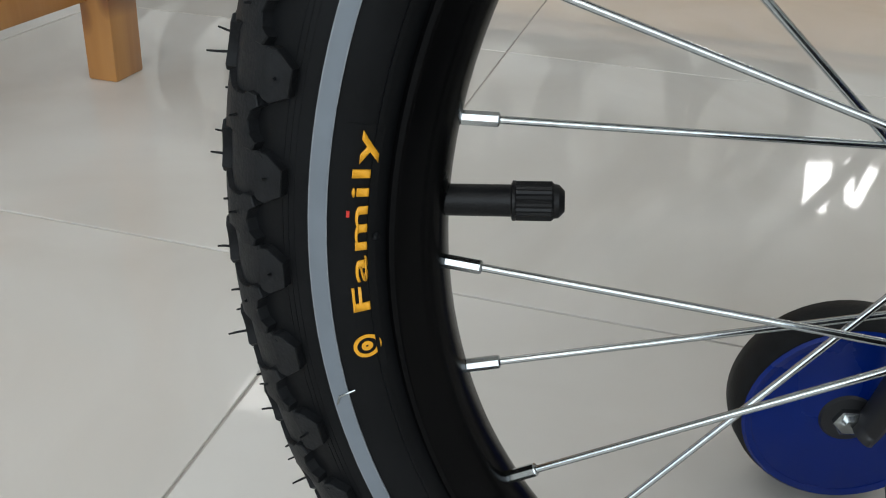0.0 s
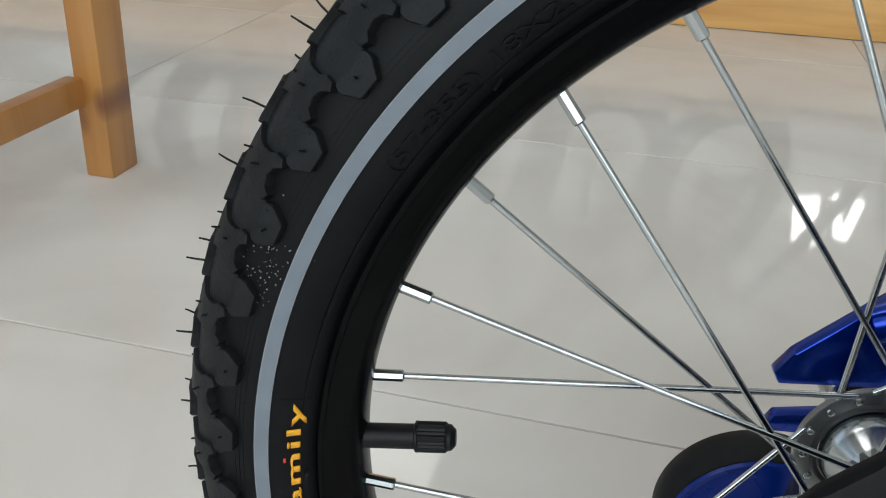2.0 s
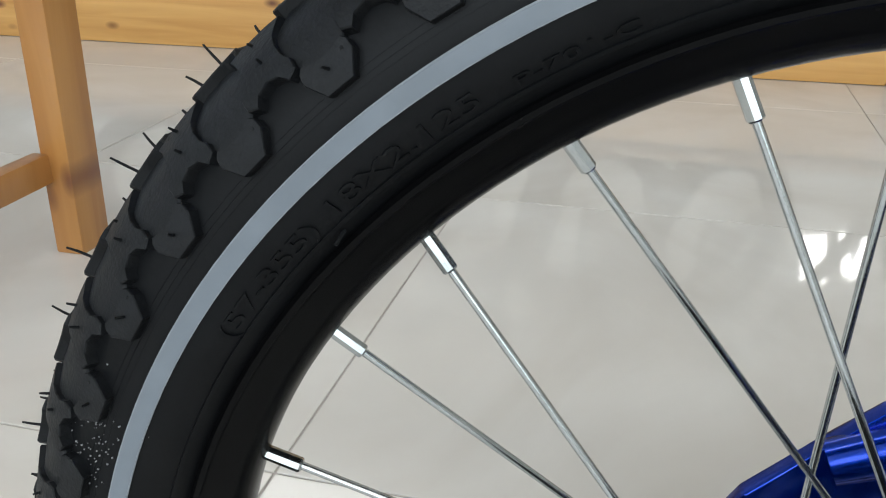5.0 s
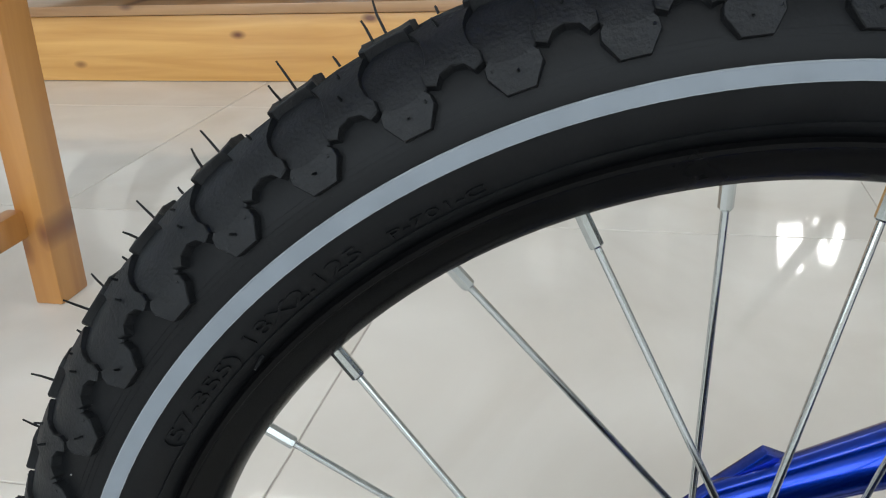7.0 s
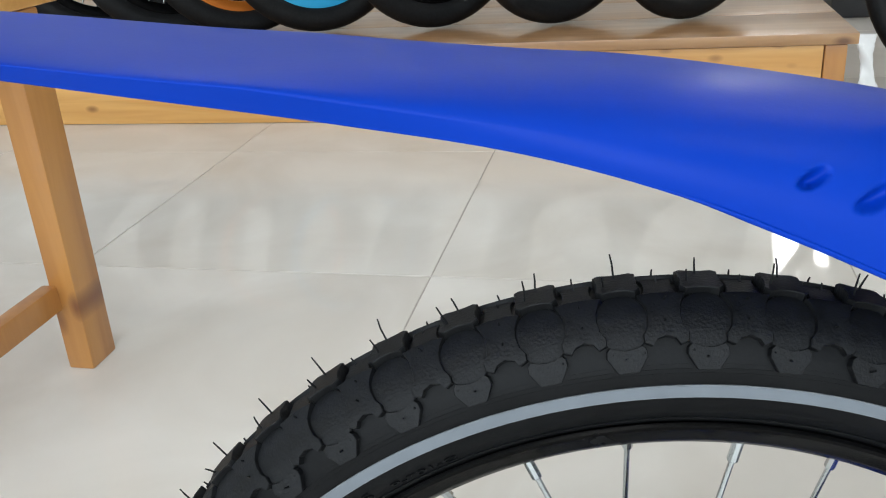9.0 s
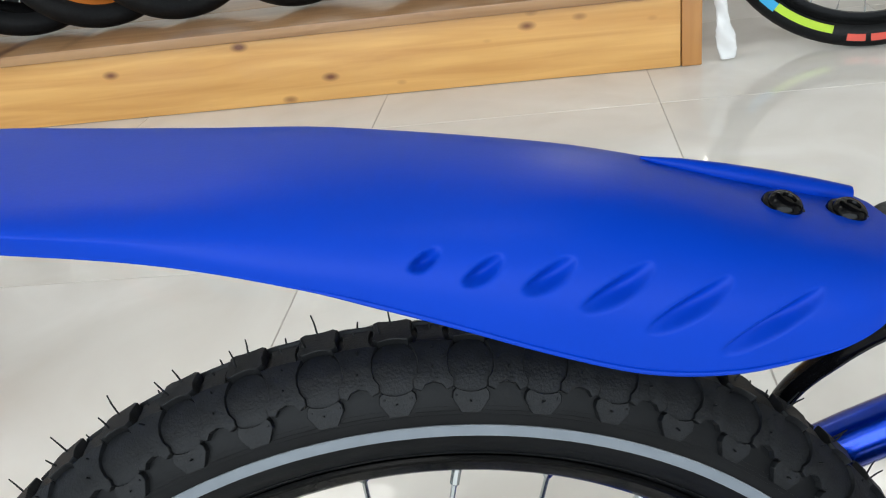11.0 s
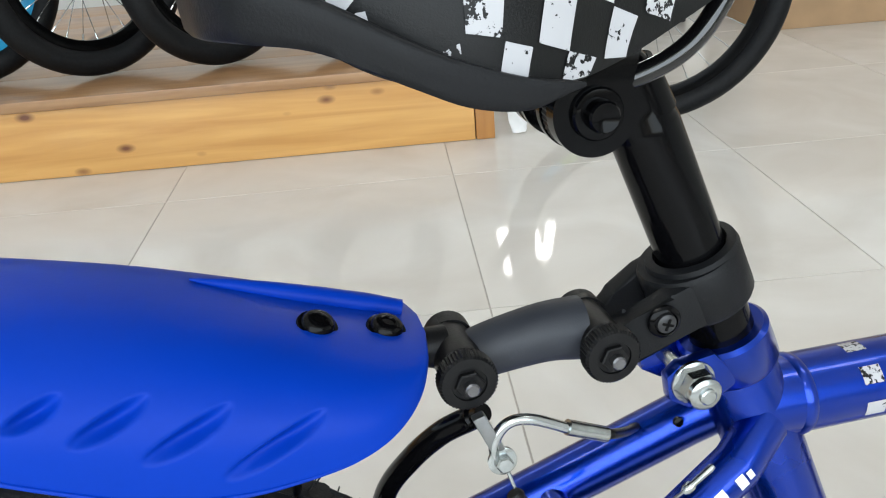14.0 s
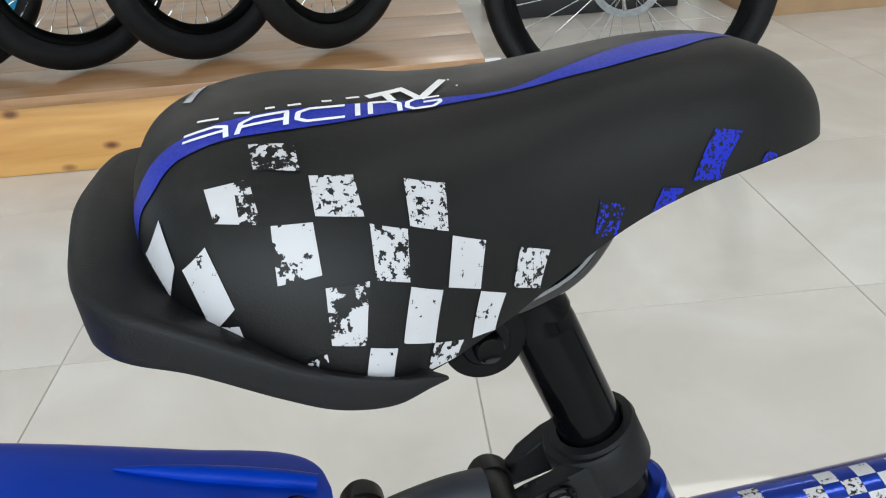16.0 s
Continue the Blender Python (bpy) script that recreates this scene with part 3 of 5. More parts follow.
def far_tread():
    bm = bmesh.new()
    for k in range(53):
        a = START + k * PITCH - math.pi / 2
        tread_block([(u, -v) for u, v in LUG][::-1], 0.0025, bm=bm, turn=a)
        tread_block([(u, -v) for u, v in DISC][::-1], 0.0015, bm=bm, turn=a, domed=True)
        tread_block(MID_FAR, 0.0025, bm=bm, turn=a + PITCH / 2)
    bmesh.ops.translate(bm, vec=HUB, verts=bm.verts)
    return bm


tagged(part("far_tread", far_tread(), RUBBER, tyre, "tread blocks of the far shoulder", 25), kind="stuff")


def tyre_hairs():
    """Moulding hairs and small vent pips left on the tread."""
    rng = random.Random(11)
    bm = bmesh.new()
    for k in range(53):
        for shift, s, h, lo, hi in ((0.0, 0.003, 0.0039, 0.0055, 0.0085), (0.14, -0.002, 0.0039, 0.004, 0.0075), (0.5, 0.010, 0.0025, 0.001, 0.003), (0.5, -0.0085, 0.0025, 0.0015, 0.0035), (0.5, 0.0, 0.0026, 0.001, 0.003), (0.5, -0.0150, 0.0025, 0.0015, 0.003),
                                    (0.0, -0.0252, 0.0025, 0.0015, 0.0032), (0.0, 0.0250, 0.0025, 0.001, 0.004), (0.31, -0.0198, 0.0025, 0.0004, 0.0007), (0.69, -0.0198, 0.0025, 0.0004, 0.0007),
                                    (-0.19, -0.0236, 0.0025, 0.0004, 0.0007), (0.19, -0.0236, 0.0025, 0.0004, 0.0007), (0.38, -0.0075, 0.0025, 0.0005, 0.0009), (0.62, -0.0075, 0.0025, 0.0005, 0.0009)):
            if rng.random() < 0.12:
                continue
            a = START + (k + shift + 0.05 * (rng.random() - 0.5)) * PITCH
            long = lo + (hi - lo) * rng.random()
            p = on_tyre(a, s, h - 0.0004)
            d = (on_tyre(a, s, h + 0.01) - p).normalized()
            d = (d + Vector((rng.uniform(-0.25, 0.25), rng.uniform(-0.2, 0.2), rng.uniform(-0.25, 0.25)))).normalized()
            bend = p + d * long * 0.6
            tube([p, bend, bend + (d + Vector((rng.uniform(-0.18, 0.18), 0, rng.uniform(-0.18, 0.18)))).normalized() * long * 0.4], [0.00038, 0.00034, 0.00026] if long > 0.001 else [0.0006, 0.00055, 0.0004], 5, bm)
    return bm


tagged(part("tyre_hairs", tyre_hairs(), RUBBER, tyre, "thin rubber moulding hairs"), kind="stuff")


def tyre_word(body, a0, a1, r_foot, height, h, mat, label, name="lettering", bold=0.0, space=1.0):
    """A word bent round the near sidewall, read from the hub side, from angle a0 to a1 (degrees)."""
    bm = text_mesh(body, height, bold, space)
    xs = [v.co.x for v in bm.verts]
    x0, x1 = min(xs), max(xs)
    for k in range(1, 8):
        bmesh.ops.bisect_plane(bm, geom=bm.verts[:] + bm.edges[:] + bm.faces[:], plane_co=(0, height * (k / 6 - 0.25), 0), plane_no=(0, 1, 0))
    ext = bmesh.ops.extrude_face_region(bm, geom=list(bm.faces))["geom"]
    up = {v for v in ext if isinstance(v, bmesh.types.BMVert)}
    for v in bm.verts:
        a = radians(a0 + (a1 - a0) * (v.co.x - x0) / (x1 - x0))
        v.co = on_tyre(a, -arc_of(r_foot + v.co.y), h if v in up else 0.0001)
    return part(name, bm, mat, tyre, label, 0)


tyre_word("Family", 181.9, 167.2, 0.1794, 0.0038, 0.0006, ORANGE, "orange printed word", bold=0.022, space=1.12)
tyre_word("(57-355) 18X2.125", 142.3, 118.6, 0.1806, 0.0037, 0.0006, RUBBER_SIDE, "raised size marking in black rubber")
tyre_word("P-701-C", 116.2, 108.5, 0.1803, 0.0022, 0.0006, RUBBER_SIDE, "small raised marking in black rubber")


def tyre_disc(a, r, r_out, r_in, h, seg=28):
    bm = bmesh.new()
    rings = []
    for rr, hh in ((r_out, 0.0001), (r_out, h), (r_in, h), (r_in, 0.0001)):
        rings.append([on_tyre(radians(a) + rr * math.cos(t) / r, -arc_of(r + rr * math.sin(t)), hh) for t in (2 * math.pi * k / seg for k in range(seg))])
    grid_faces(bm, rings, caps=False)
    return bm


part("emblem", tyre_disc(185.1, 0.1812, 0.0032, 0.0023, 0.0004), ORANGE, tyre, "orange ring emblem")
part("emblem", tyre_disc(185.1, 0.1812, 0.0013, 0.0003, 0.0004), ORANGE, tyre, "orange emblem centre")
part("i_dot", tyre_band(-arc_of(0.1838), -arc_of(0.1831), 0.0005, radians(173.4), radians(173.9), 4, 2, 0.0003), RED, tyre, "red dot")
part("sidewall_label", tyre_band(-arc_of(0.1858), -arc_of(0.1775), 0.00018, radians(166.8), radians(187.3), 40, 6, 0.0003), RUBBER_SIDE, tyre, "smooth patch behind the print")


def dust_specks():
    rng = random.Random(5)
    bm = bmesh.new()
    for _ in range(90):
        a = radians(154.2 + rng.gauss(0, 1.5))
        s = -0.0285 + rng.gauss(0, 0.0035)
        p = on_tyre(a, s, 0.0003)
        bmesh.ops.create_icosphere(bm, subdivisions=1, radius=rng.uniform(0.0001, 0.0003), matrix=Matrix.Translation(p))
    return bm


tagged(part("dust_specks", dust_specks(), DUST, tyre, "pale dust specks"), kind="stuff")

# ---- rim, spokes, hub ----
RIM = [(-0.0168, 0.1742), (-0.0158, 0.1752), (-0.0148, 0.1746), (-0.0140, 0.1720), (0.0140, 0.1720), (0.0148, 0.1746), (0.0158, 0.1752), (0.0168, 0.1742),
       (0.0166, 0.1730), (0.0154, 0.1722), (0.0136, 0.1676), (0.0098, 0.1638), (0.0050, 0.1622), (0.0, 0.1619), (-0.0050, 0.1622), (-0.0098, 0.1638), (-0.0136, 0.1676), (-0.0154, 0.1722), (-0.0166, 0.1730)]
rim = part("rim", turned(RIM, HUB, seg=160, closed=True), RIM_BLACK, bike, "black alloy rim", 35)


def spoke_set():
    wire = mesh_of("spoke", tube([(0, 0, 0), (0, 0, 1)], 0.00105, 10), CHROME, 60)
    nip = mesh_of("nipple", turned([(0, 0.0017), (0.0005, 0.00195), (0.0094, 0.00195), (0.0098, 0.0017), (0.0100, 0.0012)], (0, 0, 0), (0, 0, 1), 8), CHROME, 20)
    for k in range(28):
        a = radians(180.12 - 12.857 * (k - 0))
        near = k % 2 == 0
        y_rim = -0.003 if near else 0.003
        y_hub = HUB_NEAR if near else HUB_FAR
        lead = radians(LEADS.get(k if k < 20 else k - 28, (75, -72, -72, 68)[k % 4]))
        q = Vector((0.1625 * math.cos(a), y_rim, HUB.z + 0.1625 * math.sin(a)))
        p = Vector((HOLES * math.cos(a + lead), y_hub, HUB.z + HOLES * math.sin(a + lead)))
        d = (p - q)
        ob = part("spoke", wire, None, bike)
        q1 = q + d.normalized() * 0.008
        ob.matrix_basis = Matrix.Translation(q1) @ d.to_track_quat("Z", "Y").to_matrix().to_4x4() @ Matrix.Diagonal((1, 1, (p - q1).length, 1))
        n = part("nipple", nip, None, rim)
        n.matrix_basis = Matrix.Translation(q) @ d.to_track_quat("Z", "Y").to_matrix().to_4x4()


HUB_NEAR, HUB_FAR, HOLES = -0.0195, 0.0195, 0.0205
LEADS = {-3: -78, -2: -20, -1: 53, 0: 76, 1: -79, 2: -38, 3: 64, 4: 60, 5: -60, 6: -82, 7: 35, 8: 83}
spoke_set()


def hub():
    c, t = HUB, 0.0015
    shell = [(HUB_NEAR - 0.006, 0.0100), (HUB_NEAR - 0.002, 0.0150), (HUB_NEAR + 0.003, 0.0158), (HUB_NEAR + 0.008, 0.0145), (HUB_NEAR + 0.013, 0.0112), (0.0, 0.0105), (HUB_FAR - 0.013, 0.0112), (HUB_FAR - 0.008, 0.0145), (HUB_FAR - 0.003, 0.0158), (HUB_FAR + 0.002, 0.0150), (HUB_FAR + 0.006, 0.0100)]
    h = part("hub", turned(shell, c, seg=64), CHROME, bike, "polished steel hub with drilled flanges", 30)
    for y in (HUB_NEAR, HUB_FAR):
        f = part("flange", turned([(y - t, 0.0162), (y - t, 0.0226), (y - t + 0.0004, 0.0233), (y + t - 0.0004, 0.0233), (y + t, 0.0226), (y + t, 0.0162)], c, seg=64, closed=True), HUB_STEEL, h, "grey steel spoke flange", 30)
        part("flange_ring", turned([(y - t - 0.0006, 0.0163), (y - t - 0.0008, 0.0176), (y - t + 0.0003, 0.0184), (y - t + 0.0003, 0.0163)], c, seg=64, closed=True), DARK, f)
        for k in range(14):
            a = 2 * math.pi * k / 14 + 0.06
            at = c + Vector((HOLES * math.cos(a), 0, HOLES * math.sin(a)))
            part("spoke_head", turned([(y - t - 0.0012, 0.0004), (y - t - 0.0009, 0.0011), (y - t + 0.0002, 0.0015)], at, seg=12), CHROME if k % 2 else ZINC, f)
    sleeve = bmesh.new()
    rings = [[c + Vector(((r + (0.0006 if k % 2 else 0)) * math.cos(t_), y, (r + (0.0006 if k % 2 else 0)) * math.sin(t_))) for k, t_ in ((k, 2 * math.pi * k / 36) for k in range(36))] for y, r in ((0.006, 0.0108), (-0.006, 0.0108))]
    grid_faces(sleeve, rings)
    part("ribbed_sleeve", sleeve, HUB_STEEL, h, "ribbed steel middle of the hub", 15)
    part("axle", turned([(-0.075, 0.0045), (0.060, 0.0045)], c, seg=14), ZINC, h)


hub()
valve = part("valve", turned([(0.0, 0.0046), (0.002, 0.0040), (0.0190, 0.0040)], HUB + Vector((-0.1635, -0.002, 0.0162)), (1, 0, 0.0), 20), PLASTIC, bike, "black rubber valve stem")


def valve_cap():
    bm = bmesh.new()
    base = HUB + Vector((-0.1455, -0.002, 0.0162))
    rings = []
    for d, r, rib in ((0.0, 0.0044, 0), (0.0003, 0.0050, 0), (0.0010, 0.0050, 0), (0.0012, 0.0046, 1), (0.0098, 0.0046, 1), (0.0104, 0.0043, 0), (0.0116, 0.0041, 0), (0.0130, 0.0026, 0)):
        rings.append([base + Vector((d, (r + (0.0003 if rib and k % 2 else 0.0)) * math.cos(t), (r + (0.0003 if rib and k % 2 else 0.0)) * math.sin(t))) for k, t in ((k, 2 * math.pi * k / 48) for k in range(48))])
    grid_faces(bm, rings)
    return bm


part("valve_cap", valve_cap(), PLASTIC, valve, "ribbed black dust cap", 20)
part("tyre_pip", turned([(0, 0.0009), (0.0012, 0.0007), (0.0016, 0.0003)], on_tyre(radians(175.7), -arc_of(0.1772), 0.0), (0, -1, 0), 10), RUBBER, tyre)
part("tyre_pip", turned([(0, 0.0006), (0.004, 0.0004)], on_tyre(radians(131.0), -arc_of(0.1768), 0.0), (-0.4, -1, -0.5), 8), RUBBER, tyre)
part("wire_clip", tube([on_tyre(radians(-170.2), -arc_of(0.1915), 0.0008), on_tyre(radians(-170.9), -arc_of(0.1905), 0.0010), on_tyre(radians(-171.3), -arc_of(0.1862), 0.0010)], 0.0003, 6), ZINC, tyre, "thin bright wire end")

# ---- mudguard ----
GUARD = [(-0.262, 0.026, 0.563, 0.559), (-0.250, 0.035, 0.562, 0.557), (-0.180, 0.039, 0.548, 0.542), (-0.118, 0.0425, 0.5345, 0.5265), (-0.068, 0.046, 0.525, 0.514), (-0.025, 0.049, 0.517, 0.502), (0.010, 0.052, 0.511, 0.488),
         (0.040, 0.052, 0.504, 0.471), (0.076, 0.052, 0.494, 0.449), (0.100, 0.052, 0.486, 0.437), (0.124, 0.0515, 0.476, 0.4310), (0.144, 0.050, 0.467, 0.430), (0.160, 0.0485, 0.460, 0.4315), (0.173, 0.0440, 0.4545, 0.4350), (0.183, 0.0350, 0.4505, 0.4400), (0.189, 0.0220, 0.4485, 0.4450), (0.1915, 0.008, 0.4478, 0.4472)]


def smooth_table(table, x):
    """Cubic run through a table of rows whose first column grows."""
    n = len(table)
    x = min(max(x, table[0][0]), table[-1][0])
    k = max(i for i in range(n - 1) if table[i][0] <= x)
    a, b = table[k], table[k + 1]
    t = (x - a[0]) / (b[0] - a[0])

    def slope(i, c):
        lo, hi = max(i - 1, 0), min(i + 1, n - 1)
        return (table[hi][c] - table[lo][c]) / (table[hi][0] - table[lo][0])
    w = b[0] - a[0]
    return [(2 * t ** 3 - 3 * t * t + 1) * a[c] + (t ** 3 - 2 * t * t + t) * w * slope(k, c) + (3 * t * t - 2 * t ** 3) * b[c] + (t ** 3 - t * t) * w * slope(k + 1, c) for c in range(1, len(a))]


def arched(table, x, phi):
    """A place on an arched shell: phi from -90 (near edge) over the top to 90 (far edge)."""
    w, zt, zb = smooth_table(table, x)
    s, c = math.sin(abs(phi)), math.cos(phi)
    return Vector((x, math.copysign(max(w, 0.0005) * s ** 0.8, phi), zb + (zt - zb) * max(c, 0.0) ** 0.7))


def arched_normal(table, x, phi):
    e = 0.004
    xx = min(max(x, table[0][0] + e), table[-1][0] - e)
    p = min(max(phi, -1.5), 1.5)
    du = arched(table, xx + 0.001, p) - arched(table, xx - 0.001, p)
    dv = arched(table, xx, p + 0.03) - arched(table, xx, p - 0.03)
    n = du.cross(dv).normalized()
    return -n if n.dot(Vector((0, math.sin(phi), math.cos(phi)))) < 0 else n


SLOTS = [(0.0480, 0.4888, -0.0085, -0.0022, 0.0024), (0.0643, 0.4826, -0.0115, -0.0034, 0.0030), (0.0835, 0.4765, -0.0150, -0.0036, 0.0034), (0.1049, 0.4691, -0.0213, -0.0050, 0.0037), (0.1262, 0.4599, -0.0253, -0.0064, 0.0038), (0.1517, 0.4500, -0.0308, -0.0086, 0.0037)]


def guard_shell():
    bm = bmesh.new()
    nph = 190
    xs = [-0.262 + 0.292 * k / 60 for k in range(60)] + [0.030 + 0.135 * k / 170 for k in range(170)] + [0.165 + 0.0265 * k / 36 for k in range(37)]
    outer, inner = [], []
    for x in xs:
        ro, ri = [], []
        for j in range(nph + 1):
            phi = radians(-89.5 + 179 * j / nph)
            p = arched(GUARD, x, phi)
            n = arched_normal(GUARD, x, phi)
            flat = min(1.0, max(0.0, (0.005 - x) / 0.09))
            if flat > 0:
                w, zt, zb = smooth_table(GUARD, x)
                u = abs(phi) / radians(89.5)
                lip = min(0.0065, 0.7 * (zt - zb))
                z = zb + lip + (zt - zb - lip) * math.cos(u / 0.8 * math.pi / 2) ** 0.8 if u < 0.8 else zb + lip * (1 - u) / 0.2
                y = math.copysign(w * (math.sin(min(u / 0.8, 1.0) * math.pi / 2) ** 0.8 - 0.06 * max(0.0, u - 0.8) / 0.2), phi)
                p = Vector((p.x, p.y + (y - p.y) * flat, p.z + (z - p.z) * flat))
            dent = 0.0
            if -0.03 < x < 0.17 and abs(phi) > 0.3:
                for sx, sz, dx, dz, half in SLOTS:
                    ln = math.hypot(dx, dz)
                    ux, uz = dx / ln, dz / ln
                    ax, az = p.x - sx - dx / 2, p.z - sz - dz / 2
                    u = (ax * ux + az * uz) / (ln * 0.56)
                    v = (ax * uz - az * ux) / half
                    v = v / 0.7 if v > 0 else v / 1.1
                    q = u * u + v * v
                    if q < 1:
                        dent = max(dent, 0.0046 * (1 - q) ** 1.25)
            ro.append(p - n * dent)
            ri.append(p - n * 0.0022 - n * dent)
        outer.append(ro)
        inner.append(ri)
    rings = [o + i[::-1] for o, i in zip(outer, inner)]
    grid_faces(bm, rings)
    return bm


guard = part("mudguard", guard_shell(), FENDER_BLUE, bike, "satin blue plastic mudguard with pressed slots", 50)


def guard_ridge():
    pts = [arched(GUARD, x, radians(3)) + Vector((0, 0.007, 0.0006)) for x in (0.118, 0.130, 0.145, 0.160, 0.175, 0.1865)]
    return tube(pts, [0.0005, 0.0022, 0.0036, 0.0042, 0.0042, 0.0036], 14)


part("rolled_edge", tube([arched(GUARD, 0.008 + 0.150 * k / 40, radians(-89)) for k in range(41)], [0.0001, 0.0003, 0.0005, 0.0006, 0.0007] + [0.0008] * 29 + [0.0007, 0.0006, 0.0005, 0.0004, 0.0003, 0.0002, 0.0001], 8), FENDER_BLUE, guard)
part("guard_ridge", guard_ridge(), FENDER_BLUE, guard, "raised blue edge at the mounting end")


def button_bolt(x, y, parent):
    p = arched(GUARD, x, -abs(y) / 0.05) if y < 0 else arched(GUARD, x, 0.0)
    n = arched_normal(GUARD, x, -abs(y) / 0.05)
    n = (n + Vector((0.05, -0.25, 0))).normalized()
    b = part("bolt", turned([(-0.002, 0.0072), (0.0002, 0.0072), (0.0007, 0.0068), (0.0008, 0.0058), (0.0026, 0.0052), (0.0036, 0.0040), (0.0037, 0.0024), (0.0030, 0.0021), (0.0030, 0.0004)], p, n, 24), GLOSS_BLACK, parent, "black button-head bolt on a washer")
    return b


button_bolt(0.1562, -0.007, guard)
button_bolt(0.1786, -0.005, guard)

# ---- mudguard arm and seat post clamp ----
K1, K2 = Vector((0.2006, 0, 0.4340)), Vector((0.2524, 0, 0.4292))
arm = part("mudguard_arm", tube(curve_points([(0.203, -0.004, 0.4314), (0.218, -0.004, 0.4332), (0.235, -0.004, 0.4338), (0.248, -0.004, 0.4320)], 6), [0.0092 + 0.0026 * k / 18 for k in range(19)], 24, flat=1.0), ARM_GREY, bike, "charcoal plastic link between two thumb knobs")
part("arm_link", tube([(0.174, -0.003, 0.4410), (0.186, -0.003, 0.4408), (0.197, -0.002, 0.4372)], [0.0045, 0.0062, 0.0082], 16), PLASTIC, arm)
for c in (K1, K2):
    part("knuckle", turned([(-0.018, 0.0075), (-0.017, 0.0085), (0.010, 0.0085), (0.012, 0.0070)], c + Vector((0, 0, 0.001)), (0, 1, 0), 24), PLASTIC, arm)
    part("far_boss", turned([(0.004, 0.0088), (0.012, 0.0088), (0.015, 0.0070), (0.016, 0.0030)], c + Vector((0.001, 0, 0.001)), (0, 1, 0), 24), PLASTIC, arm)

    def knob(c):
        bm = bmesh.new()
        rings = []
        for y, r, rib in ((-0.0188, 0.0092, 0), (-0.0193, 0.0100, 1), (-0.0245, 0.0100, 1), (-0.0255, 0.0094, 0), (-0.0258, 0.0062, 0), (-0.0250, 0.0060, 0)):
            rings.append([c + Vector(((r + (0.0005 if rib and k % 2 else 0)) * math.cos(t), y, (r + (0.0005 if rib and k % 2 else 0)) * math.sin(t))) for k, t in ((k, 2 * math.pi * k / 96) for k in range(96))])
        grid_faces(bm, rings)
        return bm
    kb = part("thumb_knob", knob(c), PLASTIC, arm, "knurled black thumb knob", 25)
    part("hex_nut", turned([(0.0, 0.0052), (0.0018, 0.0052), (0.0022, 0.0046)], c + Vector((0, -0.0250, 0)), (0, -1, 0), 6), PLASTIC, kb, smooth=20)
    part("screw_end", turned([(0, 0.0026), (0.0030, 0.0026), (0.0036, 0.0020)], c + Vector((0, -0.0268, 0)), (0, -1, 0), 14), DARK_STEEL, kb)

POST_LOW, POST_TOP = Vector((0.2965, 0, 0.447)), Vector((0.2795, 0, 0.503))
AX = (POST_TOP - POST_LOW).normalized()


def along(z):
    return POST_LOW + AX * ((z - POST_LOW.z) / AX.z)


post = part("seat_post", turned([(0, 0.0129), (0.092, 0.0129), (0.0945, 0.0126), (0.099, 0.0112), (0.102, 0.0110), (0.116, 0.0110)], along(0.412), AX, 32), GLOSS_BLACK, bike, "gloss black steel seat post")
clamp = part("mudguard_clamp", turned([(-0.0105, 0.0145), (-0.0105, 0.0186), (-0.0085, 0.0198), (0.0085, 0.0198), (0.0105, 0.0186), (0.0105, 0.0145)], along(0.4385) + Vector((-0.0022, 0, 0)), AX, 36, closed=True), PLASTIC_GREY, bike, "charcoal plastic clamp round the seat post", 35)
part("clamp_rim", turned([(0.0105, 0.0140), (0.0105, 0.0180), (0.0130, 0.0172), (0.0135, 0.0140)], along(0.4385), AX, 36, closed=True), PLASTIC_GREY, clamp)
for s in (-1, 1):
    cheek = [(0.2480, 0.4195), (0.2600, 0.4175), (0.2800, 0.4265), (0.2985, 0.4275), (0.2950, 0.4470), (0.2790, 0.4430), (0.2640, 0.4360), (0.2510, 0.4345)]
    if s > 0:
        cheek = [(0.2620, 0.4210), (0.2800, 0.4265), (0.2985, 0.4275), (0.2950, 0.4470), (0.2790, 0.4420), (0.2680, 0.4345), (0.2610, 0.4285)]
    part("clamp_cheek", prism(cheek, s * 0.0135 - 0.0045, s * 0.0135 + 0.0045, 0.0018), PLASTIC_GREY, clamp)
screw = part("clamp_screw", turned([(0, 0.0062), (0.0012, 0.0062), (0.0022, 0.0052), (0.0024, 0.0044), (0.0012, 0.0040)], (0.2745, -0.0188, 0.4345), (0, -1, 0), 24), GLOSS_BLACK, clamp, "black cross-head clamp screw")
part("screw_head", turned([(0, 0.0038), (0.0022, 0.0036), (0.0028, 0.0026)], (0.2745, -0.0195, 0.4345), (0, -1, 0), 20), DARK, screw)
for q in (0, 90):
    part("screw_slot", block((0.0045, 0.0006, 0.0009), (0, 0, 0)), GLOSS_BLACK, screw).matrix_basis = pose(0.2745, -0.0224, 0.4345, 0, q + 25, 0)

# ---- frame ----
T_TOP = along(0.412)
frame_tube = part("seat_tube", turned([(0, 0.0150), (0.002, 0.0162), (0.130, 0.0162), (0.33, 0.0162)], T_TOP, -AX, 36), FRAME_BLUE, bike, "metallic blue steel seat tube")
part("collar", turned([(0.0, 0.0165), (0.0015, 0.0182), (0.016, 0.0182), (0.0185, 0.0165)], T_TOP + AX * 0.0015, -AX, 36), FRAME_BLUE, frame_tube, "blue seat collar")
